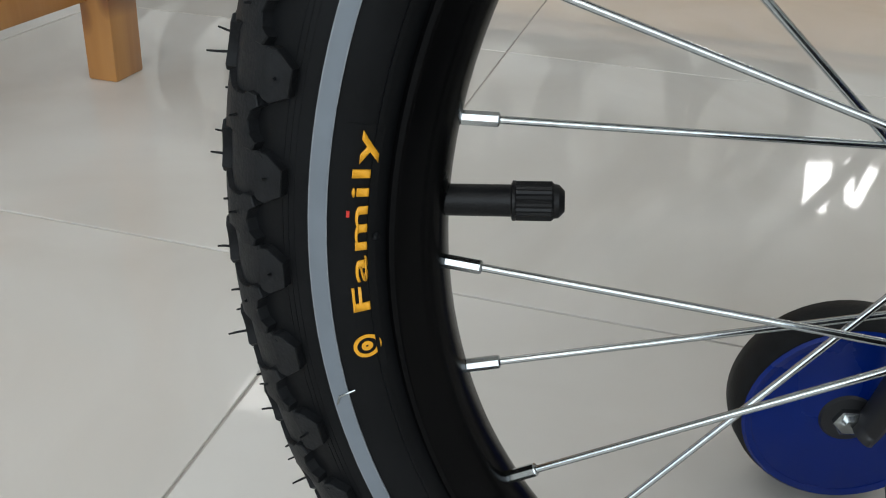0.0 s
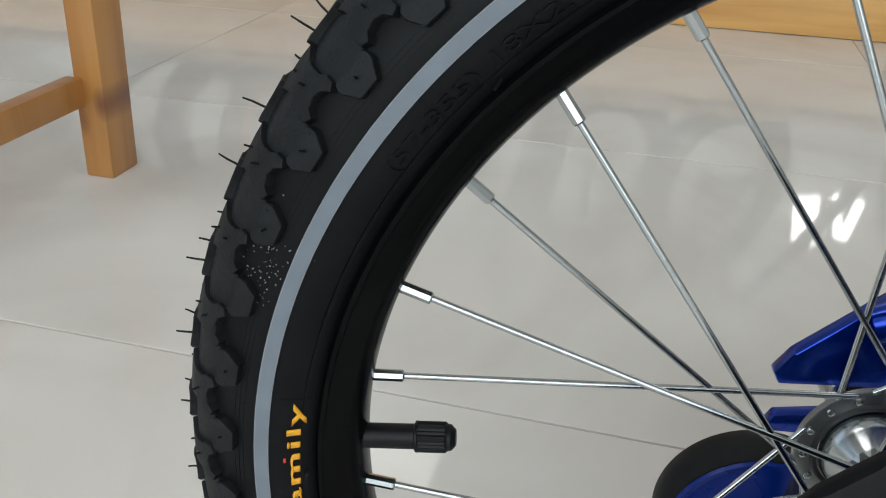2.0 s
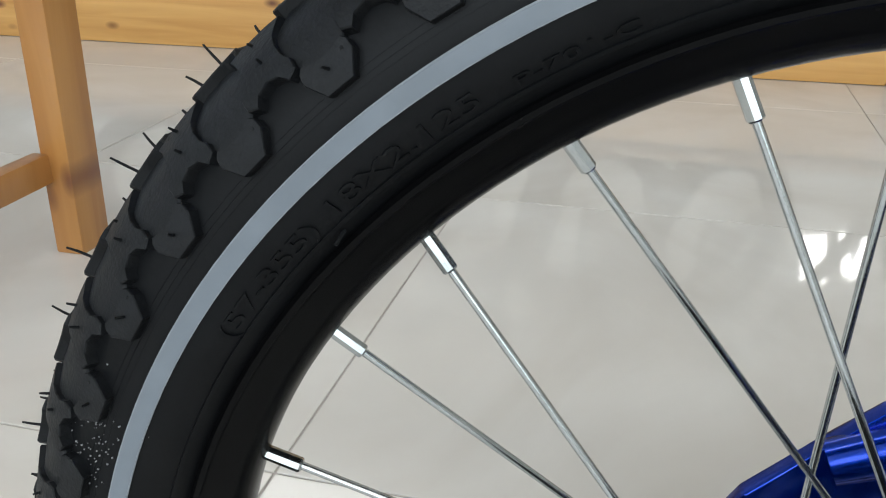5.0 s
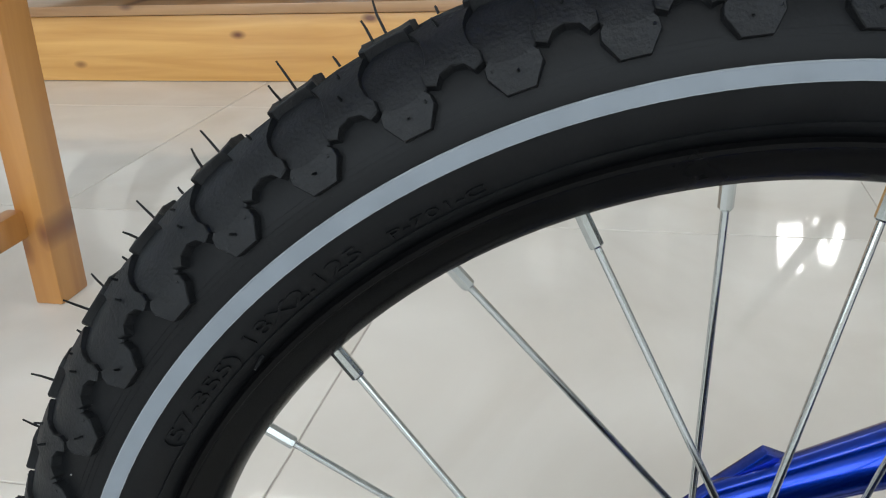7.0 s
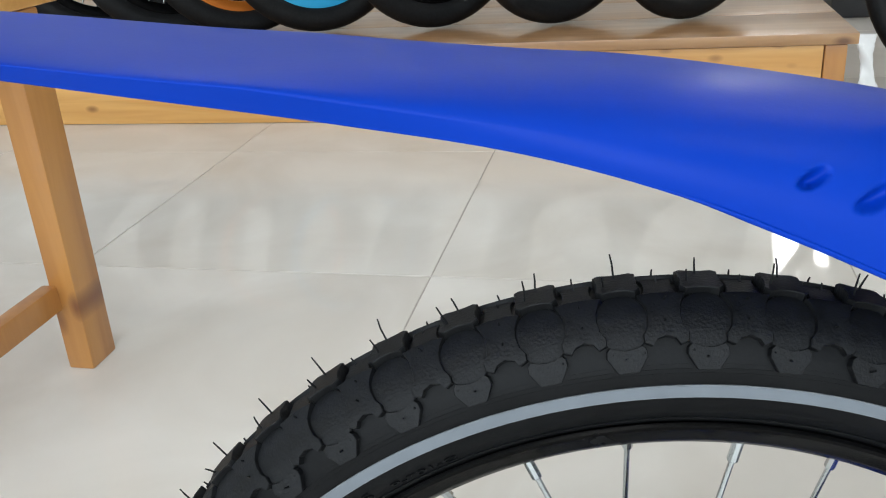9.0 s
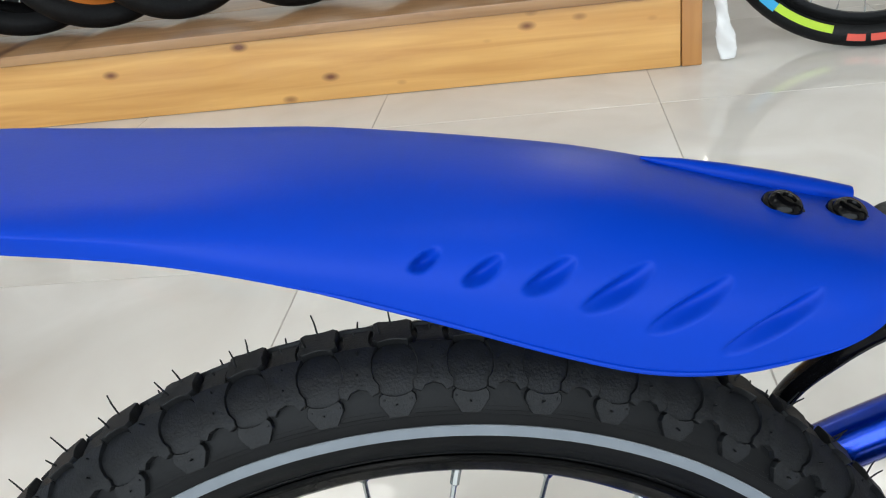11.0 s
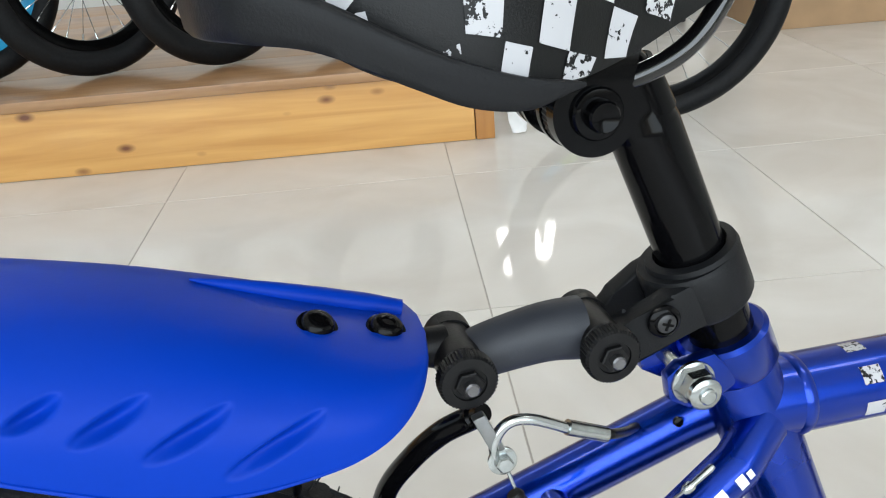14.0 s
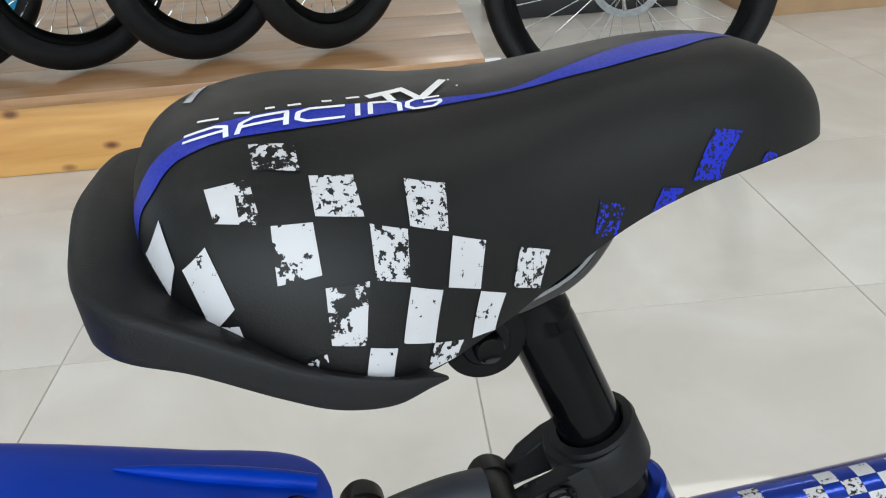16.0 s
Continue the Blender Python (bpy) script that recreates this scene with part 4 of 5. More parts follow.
for y in (-0.0135, 0.0105):
    ear = [(0.2955, 0.4135), (0.2810, 0.4125), (0.2755, 0.4085), (0.2760, 0.3985), (0.2840, 0.3925), (0.2960, 0.3935), (0.3060, 0.3990)]
    part("collar_ear", prism(ear, y - 0.003, y + 0.003, 0.0016), FRAME_BLUE, frame_tube)
pin = part("pinch_bolt", turned([(-0.020, 0.0032), (0.0285, 0.0032), (0.0290, 0.0026)], (0.2857, 0, 0.4043), (0, -1, 0), 16), ZINC, frame_tube, "zinc pinch bolt with flange nut")
part("flange_nut", turned([(0.0165, 0.0086), (0.0180, 0.0086), (0.0195, 0.0074), (0.0240, 0.0072), (0.0252, 0.0062)], (0.2857, 0, 0.4043), (0, -1, 0), 6), ZINC, pin, smooth=20)
part("flange", turned([(0.0162, 0.0088), (0.0176, 0.0086), (0.0184, 0.0070)], (0.2857, 0, 0.4043), (0, -1, 0), 24), ZINC, pin)
part("nut_collar", turned([(0.0245, 0.0066), (0.0266, 0.0064), (0.0274, 0.0054), (0.0276, 0.0036)], (0.2857, 0, 0.4043), (0, -1, 0), 20), ZINC, pin)
top_tube = part("top_tube", tube([(0.318, 0, 0.3755), (0.40, 0, 0.3680), (0.62, 0, 0.3500)], 0.0165, 32), FRAME_BLUE, bike, "metallic blue top tube with white check prints")
part("weld_bead", turned([(-0.0035, 0.0160), (-0.0018, 0.0171), (0.0, 0.0174), (0.0018, 0.0171), (0.0035, 0.0160)], (0.3365, 0, 0.3737), (1, 0, -0.09), 36), FRAME_BLUE, top_tube, smooth=60)
for s in (-1, 1):
    stay = part("seat_stay", tube([(0.318, s * 0.011, 0.3725), (0.300, s * 0.021, 0.3640), (0.200, s * 0.042, 0.3180), (0.075, s * 0.052, 0.2800), (0.012, s * 0.053, 0.2600)] if s < 0 else [(0.318, s * 0.011, 0.3725), (0.298, s * 0.019, 0.3610), (0.200, s * 0.032, 0.3245), (0.080, s * 0.040, 0.2820), (0.006, s * 0.047, 0.2560)], 0.0098 if s < 0 else [0.0121, 0.0121, 0.0121, 0.0115, 0.0070], 24), FRAME_BLUE, bike, "metallic blue seat stay")
    part("dropout", prism([(-0.024, 0.236), (-0.022, 0.2315), (0.030, 0.2300), (0.034, 0.268), (0.022, 0.274), (0.006, 0.2620), (-0.018, 0.2440)], s * 0.050 - 0.003, s * 0.050 + 0.003, 0.0012), FRAME_BLUE, stay, "blue dropout plate")
    part("dropout", prism([(-0.024, 0.212), (-0.021, 0.2095), (0.03, 0.205), (0.03, 0.220), (-0.021, 0.2165)], s * 0.052 - 0.003, s * 0.052 + 0.003, 0.0012), FRAME_BLUE, stay, "lower blue fork end")
    part("chain_stay", tube([(0.36, s * 0.03, 0.215), (0.15, s * 0.048, 0.215), (0.02, s * 0.053, 0.213)], 0.009, 18), FRAME_BLUE, bike)
part("brake_bridge", tube([(0.236, -0.034, 0.338), (0.236, 0.030, 0.338)], 0.0075, 18), FRAME_BLUE, bike)
part("bracket_tube", tube([(0.2375, 0.026, 0.343), (0.2410, 0.026, 0.310), (0.2450, 0.026, 0.26)], 0.0075, 18), FRAME_BLUE, bike)
part("frame_pip", turned([(0, 0.0022), (0.0018, 0.0020), (0.002, 0.0008)], (0.2905, 0.008, 0.3690), (-0.1, -0.9, 0.3), 14), GLOSS_BLACK, bike)


def stay_word(body, at, height, mat, name, label):
    bm = text_mesh(body, height, 0.045)
    for k in range(1, 10):
        bmesh.ops.bisect_plane(bm, geom=bm.verts[:] + bm.edges[:] + bm.faces[:], plane_co=(0, height * k / 10, 0), plane_no=(0, 1, 0))
    d = (Vector((0.200, -0.042, 0.3180)) - Vector((0.300, -0.021, 0.3640))).normalized() * -1
    up = Vector((0, -1, 0)).cross(d).normalized() * -1
    if up.z < 0:
        up = -up
    out = d.cross(up)
    if out.y > 0:
        out = -out
    for v in bm.verts:
        yy = v.co.y - height * 0.5
        v.co = Vector(at) + d * (v.co.x * 1.2 - 0.0035) + up * yy + out * (0.0003 + math.sqrt(0.0098 ** 2 - yy * yy))
    return part(name, bm, mat, bike, label, 0)


stay_word("18", (0.2655, -0.0283, 0.3481), 0.0115, WHITE, "stay_lettering", "white wheel-size number")
for x, w in ((0.2535, 0.0058), (0.2862, 0.0045), (0.2955, 0.0034), (0.2995, 0.0022)):
    d = (Vector((0.300, -0.021, 0.3640)) - Vector((0.200, -0.042, 0.3180))).normalized()
    p = Vector((0.300, -0.021, 0.3640)) - d * ((0.300 - x) / d.x)
    out = Vector((0.1, -0.96, 0.28)).normalized()
    side = d.cross(out).normalized()
    bm = bmesh.new()
    grid_faces(bm, [[p + d * a * 0.6 + side * b + out * (0.0003 + math.sqrt(0.0098 ** 2 - b * b)) for a in (-w, 0, w)] for b in (w * 0.8 * (k / 4 - 1) for k in range(9))], closed=False, caps=False)
    part("stay_print", bm, WHITE, bike, "white print patch", 0)


def tube_patch(x0, x1, a0, a1):
    """A printed patch round the near side of the top tube."""
    bm = bmesh.new()
    rings = []
    for k in range(5):
        x = x0 + (x1 - x0) * k / 4
        zc = 0.3680 + (0.40 - x) * 0.0915 if x < 0.40 else 0.3680 - (x - 0.40) * 0.0818
        rings.append([(x, -0.0167 * math.sin(radians(a0 + (a1 - a0) * j / 5)), zc + 0.0167 * math.cos(radians(a0 + (a1 - a0) * j / 5))) for j in range(6)])
    grid_faces(bm, rings, closed=False, caps=False)
    return bm


rng = random.Random(8)
for i in range(20):
    for j in range(5):
        if (i + j) % 2 == 0 and (i > 3 or rng.random() < 0.45):
            x = 0.3610 + i * 0.0092
            part("check_print", tube_patch(x, x + 0.0090, -14 + j * 26, 11.5 + j * 26), PRINT_SOLID if rng.random() < 0.6 else PRINT_WORN, top_tube, "", 60)

# ---- brake ----
brake = part("brake_arm", tube(curve_points([(0.2050, -0.018, 0.4165), (0.2010, -0.012, 0.4115), (0.1905, -0.004, 0.4030), (0.1785, 0.006, 0.3880), (0.1670, 0.020, 0.3650), (0.158, 0.034, 0.3300)], 8), [0.0036] * 6 + [0.0046] * 35, 16), GLOSS_BLACK, bike, "black V-brake arm")
part("noodle", tube(curve_points([(0.2045, -0.030, 0.4020), (0.2050, -0.030, 0.4120), (0.2105, -0.030, 0.4180), (0.219, -0.030, 0.4170), (0.232, -0.029, 0.4085), (0.240, -0.028, 0.4035)], 8), 0.0020, 12), CHROME, brake, "bent chrome cable pipe")
part("ferrule", tube([(0.2315, -0.0288, 0.4090), (0.246, -0.0275, 0.4005)], 0.0029, 14), ZINC, brake)
part("cable_housing", tube(curve_points([(0.245, -0.0275, 0.4010), (0.2490, -0.0265, 0.3990), (0.2627, -0.0050, 0.3815), (0.2865, 0.0340, 0.3513), (0.3095, 0.0550, 0.3257)], 8), 0.0019, 12), PLASTIC, brake, "black cable housing")
part("cable_hook", prism([(0.1985, 0.4235), (0.2030, 0.4245), (0.2085, 0.4080), (0.2040, 0.4062)], -0.0315, -0.0275, 0.0008), HUB_STEEL, brake, "steel hook with stamped letters")
part("anchor_washer", turned([(0, 0.0052), (0.0012, 0.0052), (0.0015, 0.0040)], (0.2065, -0.0305, 0.4045), (0, -1, 0.1), 20), ZINC, brake)
part("anchor_nut", turned([(0.0012, 0.0032), (0.0040, 0.0032), (0.0046, 0.0026)], (0.2065, -0.0305, 0.4045), (0, -1, 0.1), 6), ZINC, brake)
part("brake_cable", tube([(0.2075, -0.031, 0.4010), (0.2090, -0.034, 0.3935)], 0.0007, 8), ZINC, brake)
part("cable_boot", tube(curve_points([(0.2075, -0.036, 0.3940), (0.2110, -0.038, 0.3850), (0.2155, -0.040, 0.3740)], 6), [0.0026] + [0.0033, 0.0030] * 6, 16), PLASTIC, brake, "ribbed black rubber boot")
part("pivot_bolt", turned([(0, 0.0055), (0.003, 0.0055), (0.0055, 0.0042), (0.0065, 0.0020)], (0.2150, -0.036, 0.3690), (0, -1, 0.1), 20), CHROME, brake, "bright round bolt head")
part("pinch_spring", tube(curve_points([(0.2371, -0.036, 0.3568), (0.2550, -0.036, 0.3655), (0.2715, -0.036, 0.3735)], 6), 0.0006, 8), DARK_STEEL, brake, "thin steel cable")
part("cable_end", tube([(0.2700, -0.036, 0.3726), (0.2712, -0.036, 0.3734), (0.2735, -0.036, 0.3748), (0.2742, -0.036, 0.3753), (0.2815, -0.036, 0.3800), (0.2825, -0.036, 0.3806)], [0.0012, 0.0020, 0.0020, 0.0013, 0.0015, 0.0009], 12), ZINC, brake, "crimped cable end")

# ---- saddle ----
SADDLE = [(0.1585, 0.018, 0.583, 0.577), (0.1625, 0.042, 0.5945, 0.566), (0.1715, 0.058, 0.6025, 0.556), (0.186, 0.068, 0.6065, 0.546), (0.205, 0.073, 0.607, 0.540), (0.225, 0.070, 0.604, 0.536), (0.250, 0.0580, 0.599, 0.537),
          (0.275, 0.048, 0.597, 0.543), (0.300, 0.0415, 0.597, 0.551), (0.325, 0.0380, 0.597, 0.556), (0.348, 0.035, 0.594, 0.558), (0.366, 0.029, 0.587, 0.558), (0.378, 0.020, 0.577, 0.557), (0.385, 0.007, 0.566, 0.556)]


def on_saddle(x, deg, h=0.0):
    """A place on the saddle; deg 0 on top, -90 at the near lower edge."""
    phi = radians(min(max(deg, -89.5), 89.5))
    return arched(SADDLE, x, phi) + arched_normal(SADDLE, x, phi) * h


def saddle_shell():
    bm = bmesh.new()
    rings = []
    for k in range(81):
        x = SADDLE[0][0] + (SADDLE[-1][0] - SADDLE[0][0]) * (0.5 - 0.5 * math.cos(math.pi * k / 80))
        w, zt, zb = smooth_table(SADDLE, x)
        ring = [arched(SADDLE, x, radians(-89.5 + 179 * j / 60)) for j in range(61)]
        under = [Vector((x, w * 0.9 * (1 - 2 * j / 8), zb + 0.004)) for j in range(9)]
        rings.append(ring + under)
    grid_faces(bm, rings)
    return bm


saddle = part("saddle", saddle_shell(), VINYL, bike, "black vinyl children's saddle with worn check prints", 60)


def saddle_quad(corners, h=0.00035, n=7):
    """A print between four corners, each a way along and an angle."""
    bm = bmesh.new()
    (xa, da), (xb, db), (xc, dc), (xd, dd) = corners
    rings = []
    for j in range(n + 1):
        f = j / n
        x0, d0, x1, d1 = xa + (xd - xa) * f, da + (dd - da) * f, xb + (xc - xb) * f, db + (dc - db) * f
        rings.append([on_saddle(x0 + (x1 - x0) * k / n, -(d0 + (d1 - d0) * k / n), h) for k in range(n + 1)])
    grid_faces(bm, rings, closed=False, caps=False)
    return bm


CHECKS = [(PRINT_FLAKED, (0.1961, 28.5), (0.2075, 30.5), (0.2075, 40), (0.1961, 37.5)), (PRINT_SOLID, (0.1830, 42), (0.1905, 41), (0.1900, 53.5), (0.1839, 53)), (PRINT_FLAKED, (0.1905, 41), (0.1944, 40.5), (0.1952, 54), (0.1900, 53.5)),
          (PRINT_WORN, (0.2092, 41.5), (0.2203, 42.5), (0.2203, 54.5), (0.2084, 53)), (PRINT_WORN, (0.2331, 46), (0.2442, 50.5), (0.2416, 64), (0.2314, 59.5)), (PRINT_BLOTCH, (0.1973, 54.5), (0.2075, 54.5), (0.2067, 67.5), (0.1956, 69.5)),
          (PRINT_WORN, (0.2212, 56.5), (0.2306, 60), (0.2280, 72.5), (0.2195, 70)), (PRINT_SOLID, (0.2425, 65.5), (0.2519, 70.5), (0.2476, 81), (0.2382, 77)), (PRINT_WORN, (0.2621, 77), (0.2715, 82.5), (0.2664, 88.5), (0.2579, 85)),
          (PRINT_BLOTCH, (0.2067, 70.5), (0.2178, 70), (0.2135, 83), (0.2050, 82.5)), (PRINT_SOLID, (0.2280, 73.5), (0.2365, 77), (0.2314, 86), (0.2229, 84)), (PRINT_SOLID, (0.2476, 81.5), (0.2553, 85), (0.2500, 89.4), (0.2425, 88.5)),
          (PRINT_SOLID, (0.2143, 83.5), (0.2212, 84.5), (0.2186, 88.5), (0.2118, 88)), (PRINT_WORN, (0.2314, 86), (0.2399, 88), (0.2370, 89.4), (0.2280, 89.2)), (PRINT_FLAKED, (0.1947, 86), (0.2033, 84), (0.2033, 87), (0.1947, 88)),
          (PRINT_SOLID, (0.1699, 51.5), (0.1716, 68), (0.1681, 80.5), (0.1637, 69)), (PRINT_SOLID, (0.1734, 68.5), (0.1804, 60), (0.1839, 76), (0.1769, 84)), (PRINT_SOLID, (0.1795, 81.5), (0.1839, 80), (0.1847, 85.5), (0.1795, 85)), (PRINT_WORN, (0.1786, -2.5), (0.1828, -13), (0.1865, -14), (0.1815, 0))]
for ink, *corners in CHECKS:
    part("check_print", saddle_quad(corners), ink, saddle, "white check print" if ink in (PRINT_SOLID, PRINT_BLOTCH) else "flaked white check print", 60)
for ink, *corners in ((PRINT_BLUE, (0.3312, 71), (0.3406, 75.5), (0.3312, 89.4), (0.3219, 87)), (PRINT_BLUE, (0.3116, 85), (0.3193, 88), (0.3150, 89.4), (0.3074, 89.4)), (PRINT_BLUE_FLAKED, (0.2903, 77.5), (0.2980, 84.5), (0.2946, 89.4), (0.2869, 87)), (PRINT_BLUE, (0.3492, 86.5), (0.3534, 88.5), (0.3526, 89.4), (0.3466, 89))):
    part("check_print", saddle_quad(corners), ink, saddle, "worn blue check print", 60)

# the blue band that runs round the back and along the top to the nose
BAND = [(0.1600, 82, 66), (0.1620, 63, 44), (0.1646, 48.5, 35), (0.1690, 40, 26), (0.1751, 30.5, 20.8), (0.1830, 26.5, 18), (0.1909, 25, 16.6), (0.2057, 25, 16), (0.2206, 23.5, 15.5), (0.2372, 21, 15), (0.2547, 19.5, 15.5), (0.2731, 20, 18), (0.2914, 20, 12.5), (0.3107, 20.5, 6), (0.3308, 17.5, 2.5), (0.3450, 9, 1), (0.3560, 2, 0)]


def saddle_band():
    bm = bmesh.new()
    rings = []
    for k in range(91):
        x = BAND[0][0] + (BAND[-1][0] - BAND[0][0]) * (k / 90) ** 1.6
        lo, hi = smooth_table(BAND, x)
        rings.append([on_saddle(x, -(lo + (hi - lo) * j / 5), 0.0003) for j in range(6)])
    grid_faces(bm, rings, closed=False, caps=False)
    return bm


part("blue_band", saddle_band(), STRIPE_BLUE, saddle, "blue printed band", 60)


def saddle_strokes(lines, at, wide, name, mat, label, along, across):
    """Letters drawn as flat strokes: lines in a plane of u and v, along and across metres to the unit, laid on the saddle by at(u, v)."""
    bm = bmesh.new()
    for line in lines:
        pts = []
        for (ua, va), (ub, vb) in zip(line, line[1:]):
            pts += [Vector((ua + (ub - ua) * k / 6, va + (vb - va) * k / 6)) for k in range(6)]
        pts.append(Vector(line[-1]))
        rings = []
        for i, q in enumerate(pts):
            d = pts[min(i + 1, len(pts) - 1)] - pts[max(i - 1, 0)]
            d = Vector((d.x * along, d.y * across)).normalized()
            n = Vector((-d.y / along, d.x / across)) * wide
            rings.append([on_saddle(*at(*(q + n * f)), 0.0006) for f in (-1, 0, 1)])
        grid_faces(bm, rings, closed=False, caps=False)
    return part(name, bm, mat, saddle, label, 0)


LETTERS = {"R": [[(0, 0.95), (0.7, 0.95), (0.95, 0.75), (1, 0)], [(0, 0.5), (0.95, 0.5)]], "A": [[(0, 0), (0.06, 0.7), (0.3, 0.95), (1, 0.95), (1, 0)], [(0.06, 0.45), (1, 0.45)]],
           "C": [[(1, 0.95), (0.25, 0.95), (0.02, 0.75), (0, 0.3), (0.2, 0.05), (1, 0.05)]], "I": [[(0.5, 0), (0.5, 0.98)]], "N": [[(0, 0), (0, 0.95), (0.7, 0.95), (0.98, 0.7), (1, 0)]],
           "G": [[(1, 0.95), (0.25, 0.95), (0.02, 0.7), (0, 0.3), (0.2, 0.05), (0.8, 0.05), (1, 0.3), (1, 0.55), (0.5, 0.55)]]}
for letter, u0, u1 in (("R", 0.0, 0.17), ("A", 0.21, 0.39), ("C", 0.43, 0.61), ("I", 0.64, 0.68), ("N", 0.71, 0.83), ("G", 0.86, 1.0)):
    saddle_strokes([[(u0 + (u1 - u0) * a, b) for a, b in line] for line in LETTERS[letter]], lambda u, v: (0.1785 + 0.0725 * u + 0.0012 * v, -(25.2 - 5.2 * u - (6.4 - 0.6 * u) * v)), 0.00075, "letter", WHITE, "white printed letter on the blue band", 0.0725, 0.0085)
saddle_strokes([[(0.231, 12.5), (0.2425, 8.0)], [(0.2362, 9.8), (0.2378, 15.0)]], lambda u, v: (u, -v), 0.0013, "letter", WHITE, "bold white printed letter", 1.0, 0.0013)
saddle_strokes([[(0.2416, 7.0), (0.2462, 15.2)], [(0.2565, 3.0), (0.2462, 15.2)]], lambda u, v: (u, -v), 0.0013, "letter", WHITE, "bold white printed letter", 1.0, 0.0013)
for a, d, b, e in ((0.1836, 13.5, 0.1896, 15.0), (0.1939, 14.0, 0.1981, 15.3), (0.2024, 14.5, 0.2050, 14.6), (0.2085, 14.5, 0.2122, 14.2), (0.2180, 13.6, 0.2208, 13.4), (0.2250, 12.6, 0.2288, 12.2), (0.2590, 9.0, 0.2596, 9.2), (0.2578, 3.6, 0.2584, 3.8)):
    saddle_strokes([[(a, d), (b, e)]], lambda u, v: (u, -v), 0.0006, "print_fleck", WHITE, "flaked remains of white lettering", 1.0, 0.0013)


def bumper():
    """The hard guard that wraps the back of the saddle and tapers forward along both sides."""
    bm = bmesh.new()
    # way along the plan, then place in plan, top, foot and how far it reaches in
    half = [(0.0, 0.1390, 0.0, 0.5870, 0.5610, 1.0), (0.30, 0.1415, -0.030, 0.5865, 0.5620, 1.0), (0.45, 0.1438, -0.046, 0.5855, 0.5630, 1.0), (0.55, 0.1468, -0.0570, 0.5840, 0.5632, 1.0), (0.66, 0.1545, -0.0675, 0.5805, 0.5624, 1.0),
            (0.82, 0.1700, -0.0742, 0.5730, 0.5585, 1.0), (1.02, 0.1900, -0.0772, 0.5600, 0.5468, 1.0), (1.16, 0.2030, -0.0775, 0.5525, 0.5396, 1.0), (1.30, 0.2172, -0.0765, 0.5455, 0.5360, 0.8), (1.42, 0.2280, -0.0752, 0.5412, 0.5378, 0.4), (1.465, 0.2325, -0.0745, 0.5395, 0.5385, 0.05)]
    rows = [(-a, x, -y, t, b, w) for a, x, y, t, b, w in half[:0:-1]] + half
    rings = []
    n = 130
    for k in range(n + 1):
        px, py, t, b, w = smooth_table(rows, -1.465 + 2.93 * k / n)
        o = Vector((px, py, 0))
        i = Vector((0.214 + (px - 0.214) * 0.58, py * 0.78, 0))
        i = o + (i - o) * max(w, 0.05)
        hgt = t - b
        lift = -0.017 * min(1.0, max(0.0, (hgt - 0.003) / 0.012))
        ring = []
        for f, g in ((1.0, 0.1), (1.0, 0.98), (0.6, 1.0), (0.22, 0.985), (0.10, 0.94), (0.035, 0.86), (0.0, 0.72), (0.0, 0.45), (0.0, 0.2), (0.006, 0.04), (0.03, 0.0), (0.6, 0.02)):
            p = o + (i - o) * f
            ring.append(p + Vector((0, 0, b + g * hgt + lift * f * g)))
        rings.append(ring)
    grid_faces(bm, rings)
    return bm


part("bumper", bumper(), PLASTIC_GREY, saddle, "matt charcoal plastic guard round the back of the saddle", 50)
PIV = Vector((0.2530, -0.009, 0.5170))


def clamp_plate(grow, y0, y1, teeth=0):
    """A round clamp plate with an ear that rises to the saddle; teeth roughen its rim."""
    poly = []
    for k in range(72):
        a = radians(128 + 264 * k / 71)
        r = 0.0140 * grow + (0.0004 if teeth and k % 2 else 0.0)
        poly.append((PIV.x + r * math.cos(a), PIV.z + r * math.sin(a)))
    poly += [(PIV.x + 0.0185 * grow, PIV.z + 0.0210), (PIV.x - 0.0020, PIV.z + 0.0230)]
    return prism(poly, y0, y1, 0.0 if teeth else 0.0009)


sclamp = part("saddle_clamp", clamp_plate(1.0, PIV.y - 0.0180, PIV.y - 0.0120), GLOSS_BLACK, bike, "black serrated saddle clamp", 35)
part("clamp_barrel", turned([(-0.013, 0.0118), (0.030, 0.0118)], PIV, (0, 1, 0), 40), GLOSS_BLACK, sclamp)
for y0, y1, grow, teeth in ((-0.0112, -0.0072, 0.97, 1), (-0.0062, -0.0030, 1.02, 0), (0.0120, 0.0150, 1.02, 0), (0.0160, 0.0200, 0.97, 1), (0.0210, 0.0265, 1.0, 0)):
    part("clamp_plate", clamp_plate(grow, PIV.y + y0, PIV.y + y1, teeth), PLASTIC if teeth else GLOSS_BLACK, sclamp, smooth=25)
part("clamp_washer", turned([(0.0175, 0.0082), (0.0196, 0.0084), (0.0204, 0.0078), (0.0206, 0.0062)], PIV, (0, -1, 0), 36), GLOSS_BLACK, sclamp)
part("clamp_bolt", turned([(0.0200, 0.0052), (0.0246, 0.0051), (0.0254, 0.0045), (0.0250, 0.0036), (0.0244, 0.0008)], PIV, (0, -1, 0), 32), GLOSS_BLACK, sclamp, "dished dark bolt end", smooth=25)
for s in (-1, 1):
    part("saddle_rail", tube(curve_points([(0.195, s * 0.026, 0.545), (0.225, s * 0.024, 0.5280), (0.256, s * 0.022, 0.5235), (0.274, s * 0.021, 0.5250), (0.288, s * 0.021, 0.5305), (0.299, s * 0.020, 0.5405), (0.312, s * 0.016, 0.5560), (0.33, s * 0.010, 0.564)], 8), 0.0036, 14), RAIL_BLACK, saddle, "black steel saddle rail")
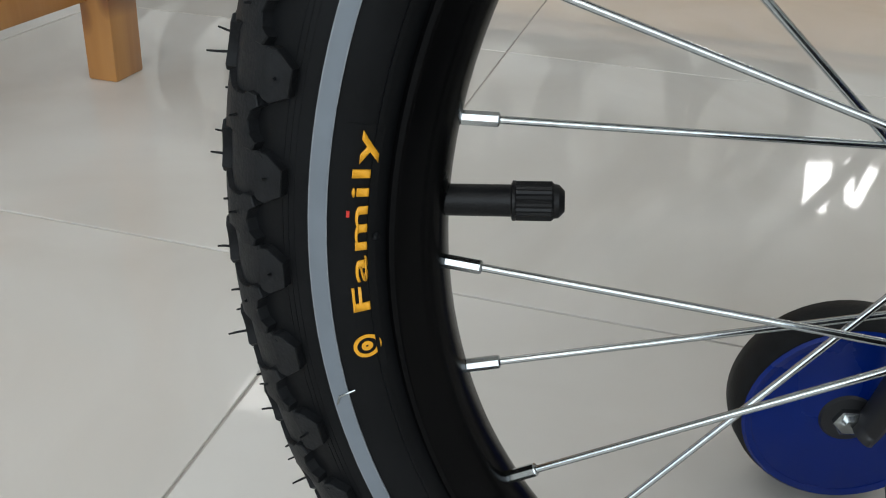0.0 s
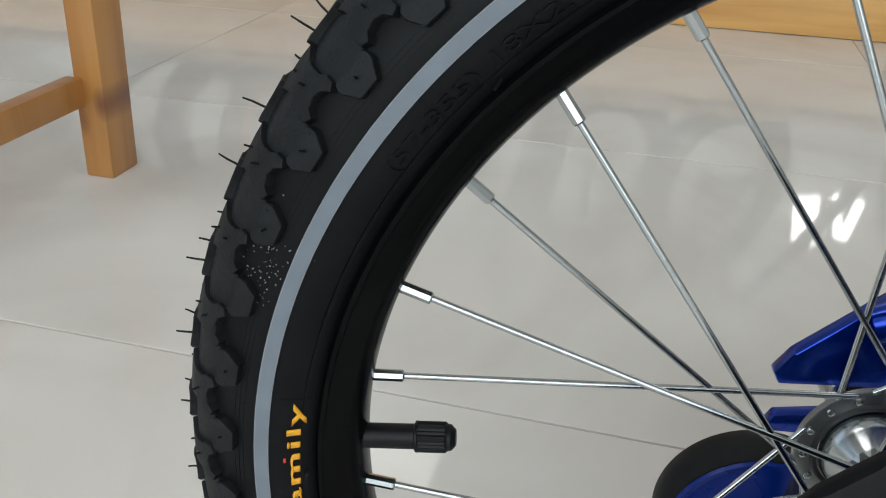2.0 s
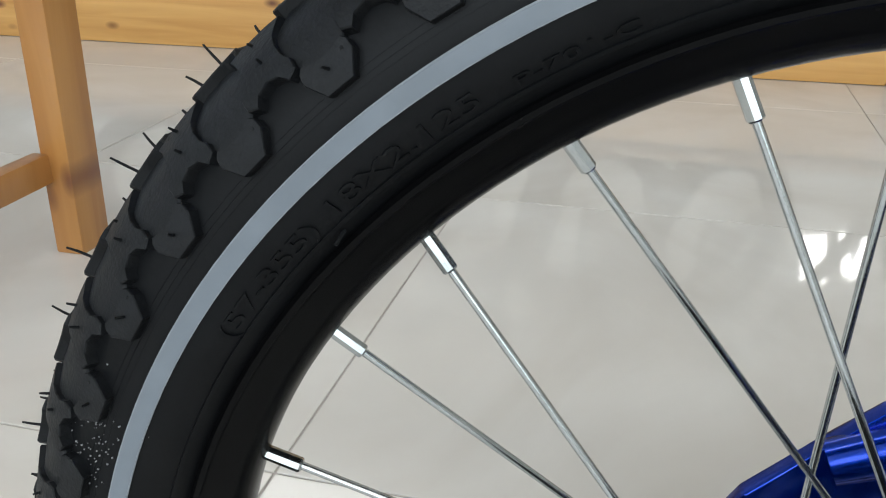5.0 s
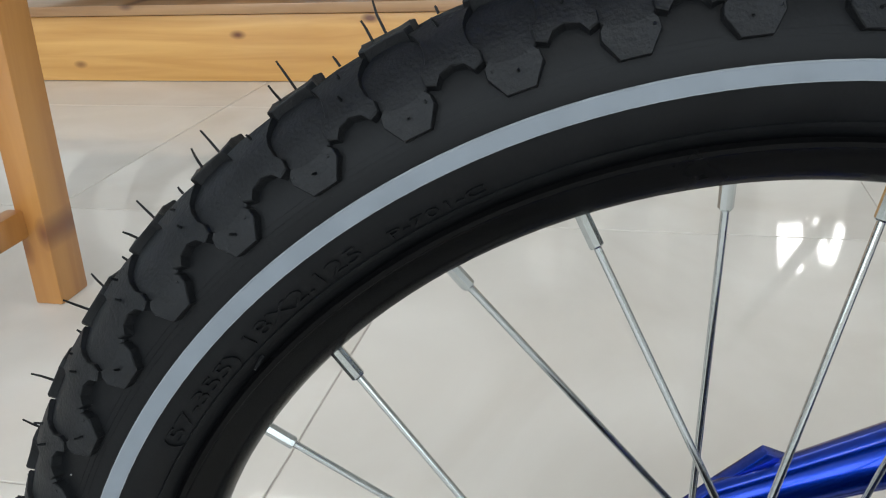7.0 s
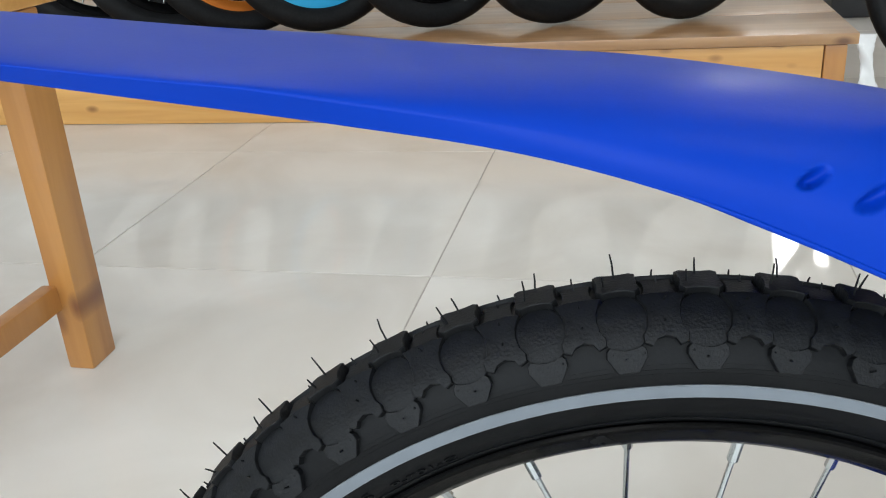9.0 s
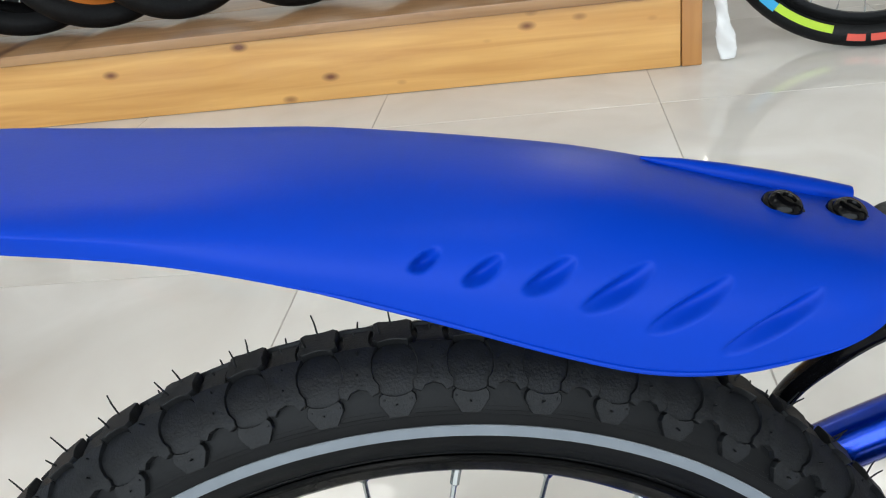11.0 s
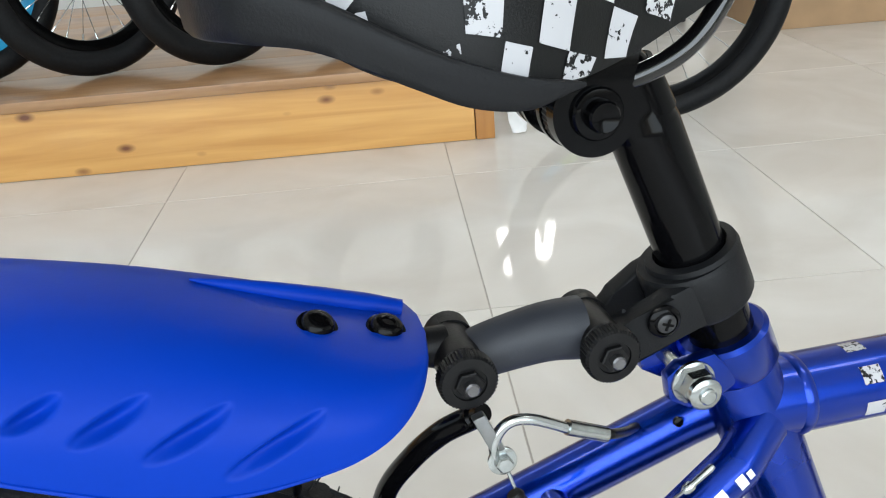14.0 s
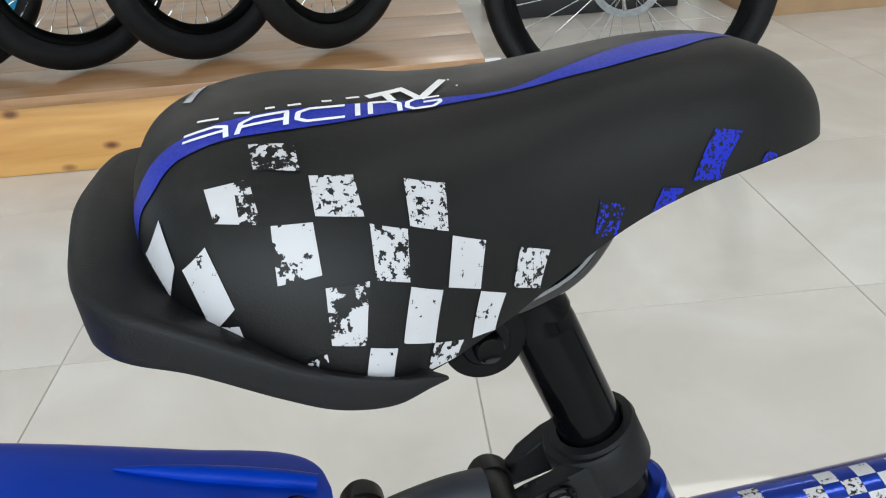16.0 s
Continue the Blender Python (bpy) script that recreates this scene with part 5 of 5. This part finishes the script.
part("clamp_neck", tube([(0.281, 0, 0.505), (0.277, 0, 0.517), (0.270, 0, 0.524)], [0.0112, 0.0108, 0.0098], 24), GLOSS_BLACK, sclamp)

# ---- training wheel, chain guard ----
TW = Vector((0.011, 0.172, 0.0605))
tw = part("training_wheel", turned([(-0.012, 0.044), (-0.0115, 0.0480), (-0.007, 0.0515), (0.002, 0.0528), (0.010, 0.0522), (0.0135, 0.0490), (0.014, 0.044)], TW, (0, 1, 0), 56, closed=True), RUBBER, bike, "small black training wheel tyre with a blue disc")
part("wheel_disc", turned([(-0.0135, 0.0490), (-0.0150, 0.0475), (-0.0140, 0.0445), (-0.0080, 0.0420), (-0.0050, 0.0400), (-0.0040, 0.0200), (-0.0090, 0.0160), (-0.0095, 0.0060), (0.013, 0.0060), (0.012, 0.0475)], TW, (0, 1, 0), 56), TRAINER_BLUE, tw, "glossy blue plastic disc with a raised lip")
part("hub_boss", turned([(0.006, 0.0150), (0.0125, 0.0138), (0.0150, 0.0120), (0.0155, 0.0080)], TW, (0, -1, 0), 36), DARK, tw, "black plastic boss round the nut")
for k in range(6):
    a = math.pi * k / 3 + 0.3
    part("disc_rib", tube([TW + Vector((0.016 * math.cos(a), -0.0065, 0.016 * math.sin(a))), TW + Vector((0.041 * math.cos(a), -0.0065, 0.041 * math.sin(a)))], 0.0045, 10), TRAINER_BLUE, tw)
part("wheel_nut", turned([(0.015, 0.0075), (0.0185, 0.0075), (0.0200, 0.0060), (0.0215, 0.0040)], TW, (0, -1, 0), 6), ZINC, tw, "bright wheel nut")
part("stabiliser_arm", tube(curve_points([(0.016, 0.060, 0.225), (0.020, 0.085, 0.205), (0.024, 0.130, 0.120), (0.020, 0.148, 0.070), (0.016, 0.150, 0.058)], 6), 0.0095, 14, flat=0.55), DARK, bike, "black steel stabiliser arm")
part("stabiliser_arm", tube(curve_points([(0.010, 0.058, 0.245), (0.006, 0.062, 0.220), (0.010, 0.064, 0.195)], 6), 0.010, 14, flat=0.5), DARK, bike, "black steel stabiliser plate")


def chain_guard():
    poly = []
    for k in range(22):
        a = radians(70 + 220 * k / 21)
        poly.append((0.012 + 0.0835 * math.cos(a), 0.215 + 0.0835 * math.sin(a)))
    poly += [(0.30, 0.125), (0.36, 0.16), (0.38, 0.21), (0.36, 0.26), (0.28, 0.285)]
    return prism(poly, -0.066, -0.060, 0.0025)


part("chain_guard", chain_guard(), PLASTIC, bike, "black plastic chain guard")

# ---- the rest of the frame that carries it, out of the main view ----
part("down_tube", tube([(0.372, 0, 0.232), (0.50, 0, 0.27), (0.64, 0, 0.33)], 0.0165, 24), FRAME_BLUE, bike)
part("head_tube", tube([(0.652, 0, 0.29), (0.630, 0, 0.40)], 0.018, 24), FRAME_BLUE, bike)
fw = part("front_tyre", turned([(0.025 * math.cos(t), 0.195 + 0.025 * math.sin(t)) for t in (2 * math.pi * k / 14 for k in range(14))], (0.72, 0, 0.172), (0, 1, 0), 64, closed=True), RUBBER, bike, "black front tyre")
part("front_rim", turned([(-0.012, 0.172), (0.012, 0.172), (0.008, 0.160), (-0.008, 0.160)], (0.72, 0, 0.172), (0, 1, 0), 64, closed=True), RIM_BLACK, fw)
for s in (-1, 1):
    part("fork_blade", tube([(0.72, s * 0.045, 0.172), (0.672, s * 0.045, 0.30), (0.648, s * 0.02, 0.315)], 0.011, 14), FRAME_BLUE, bike)

# ---- floor tiles ----
TILE_W = 0.6
tile_mesh = mesh_of("tile", block((TILE_W - 0.0021, TILE_W - 0.0021, 0.010), (0, 0, -0.005), 0.0008), TILE, 0)
i0, i1 = math.floor((XW + 0.316) / TILE_W), math.ceil((XE + 0.316) / TILE_W)
j0, j1 = math.floor((YS - 0.286) / TILE_W), math.ceil((YN - 0.286) / TILE_W)
for i in range(i0 + 1, i1 - 1):
    for j in range(j0 + 1, j1 - 1):
        ob = part("tile", tile_mesh, None, floor)
        ob.location = (-0.316 + (i + 0.5) * TILE_W, 0.286 + (j + 0.5) * TILE_W, 0.0)
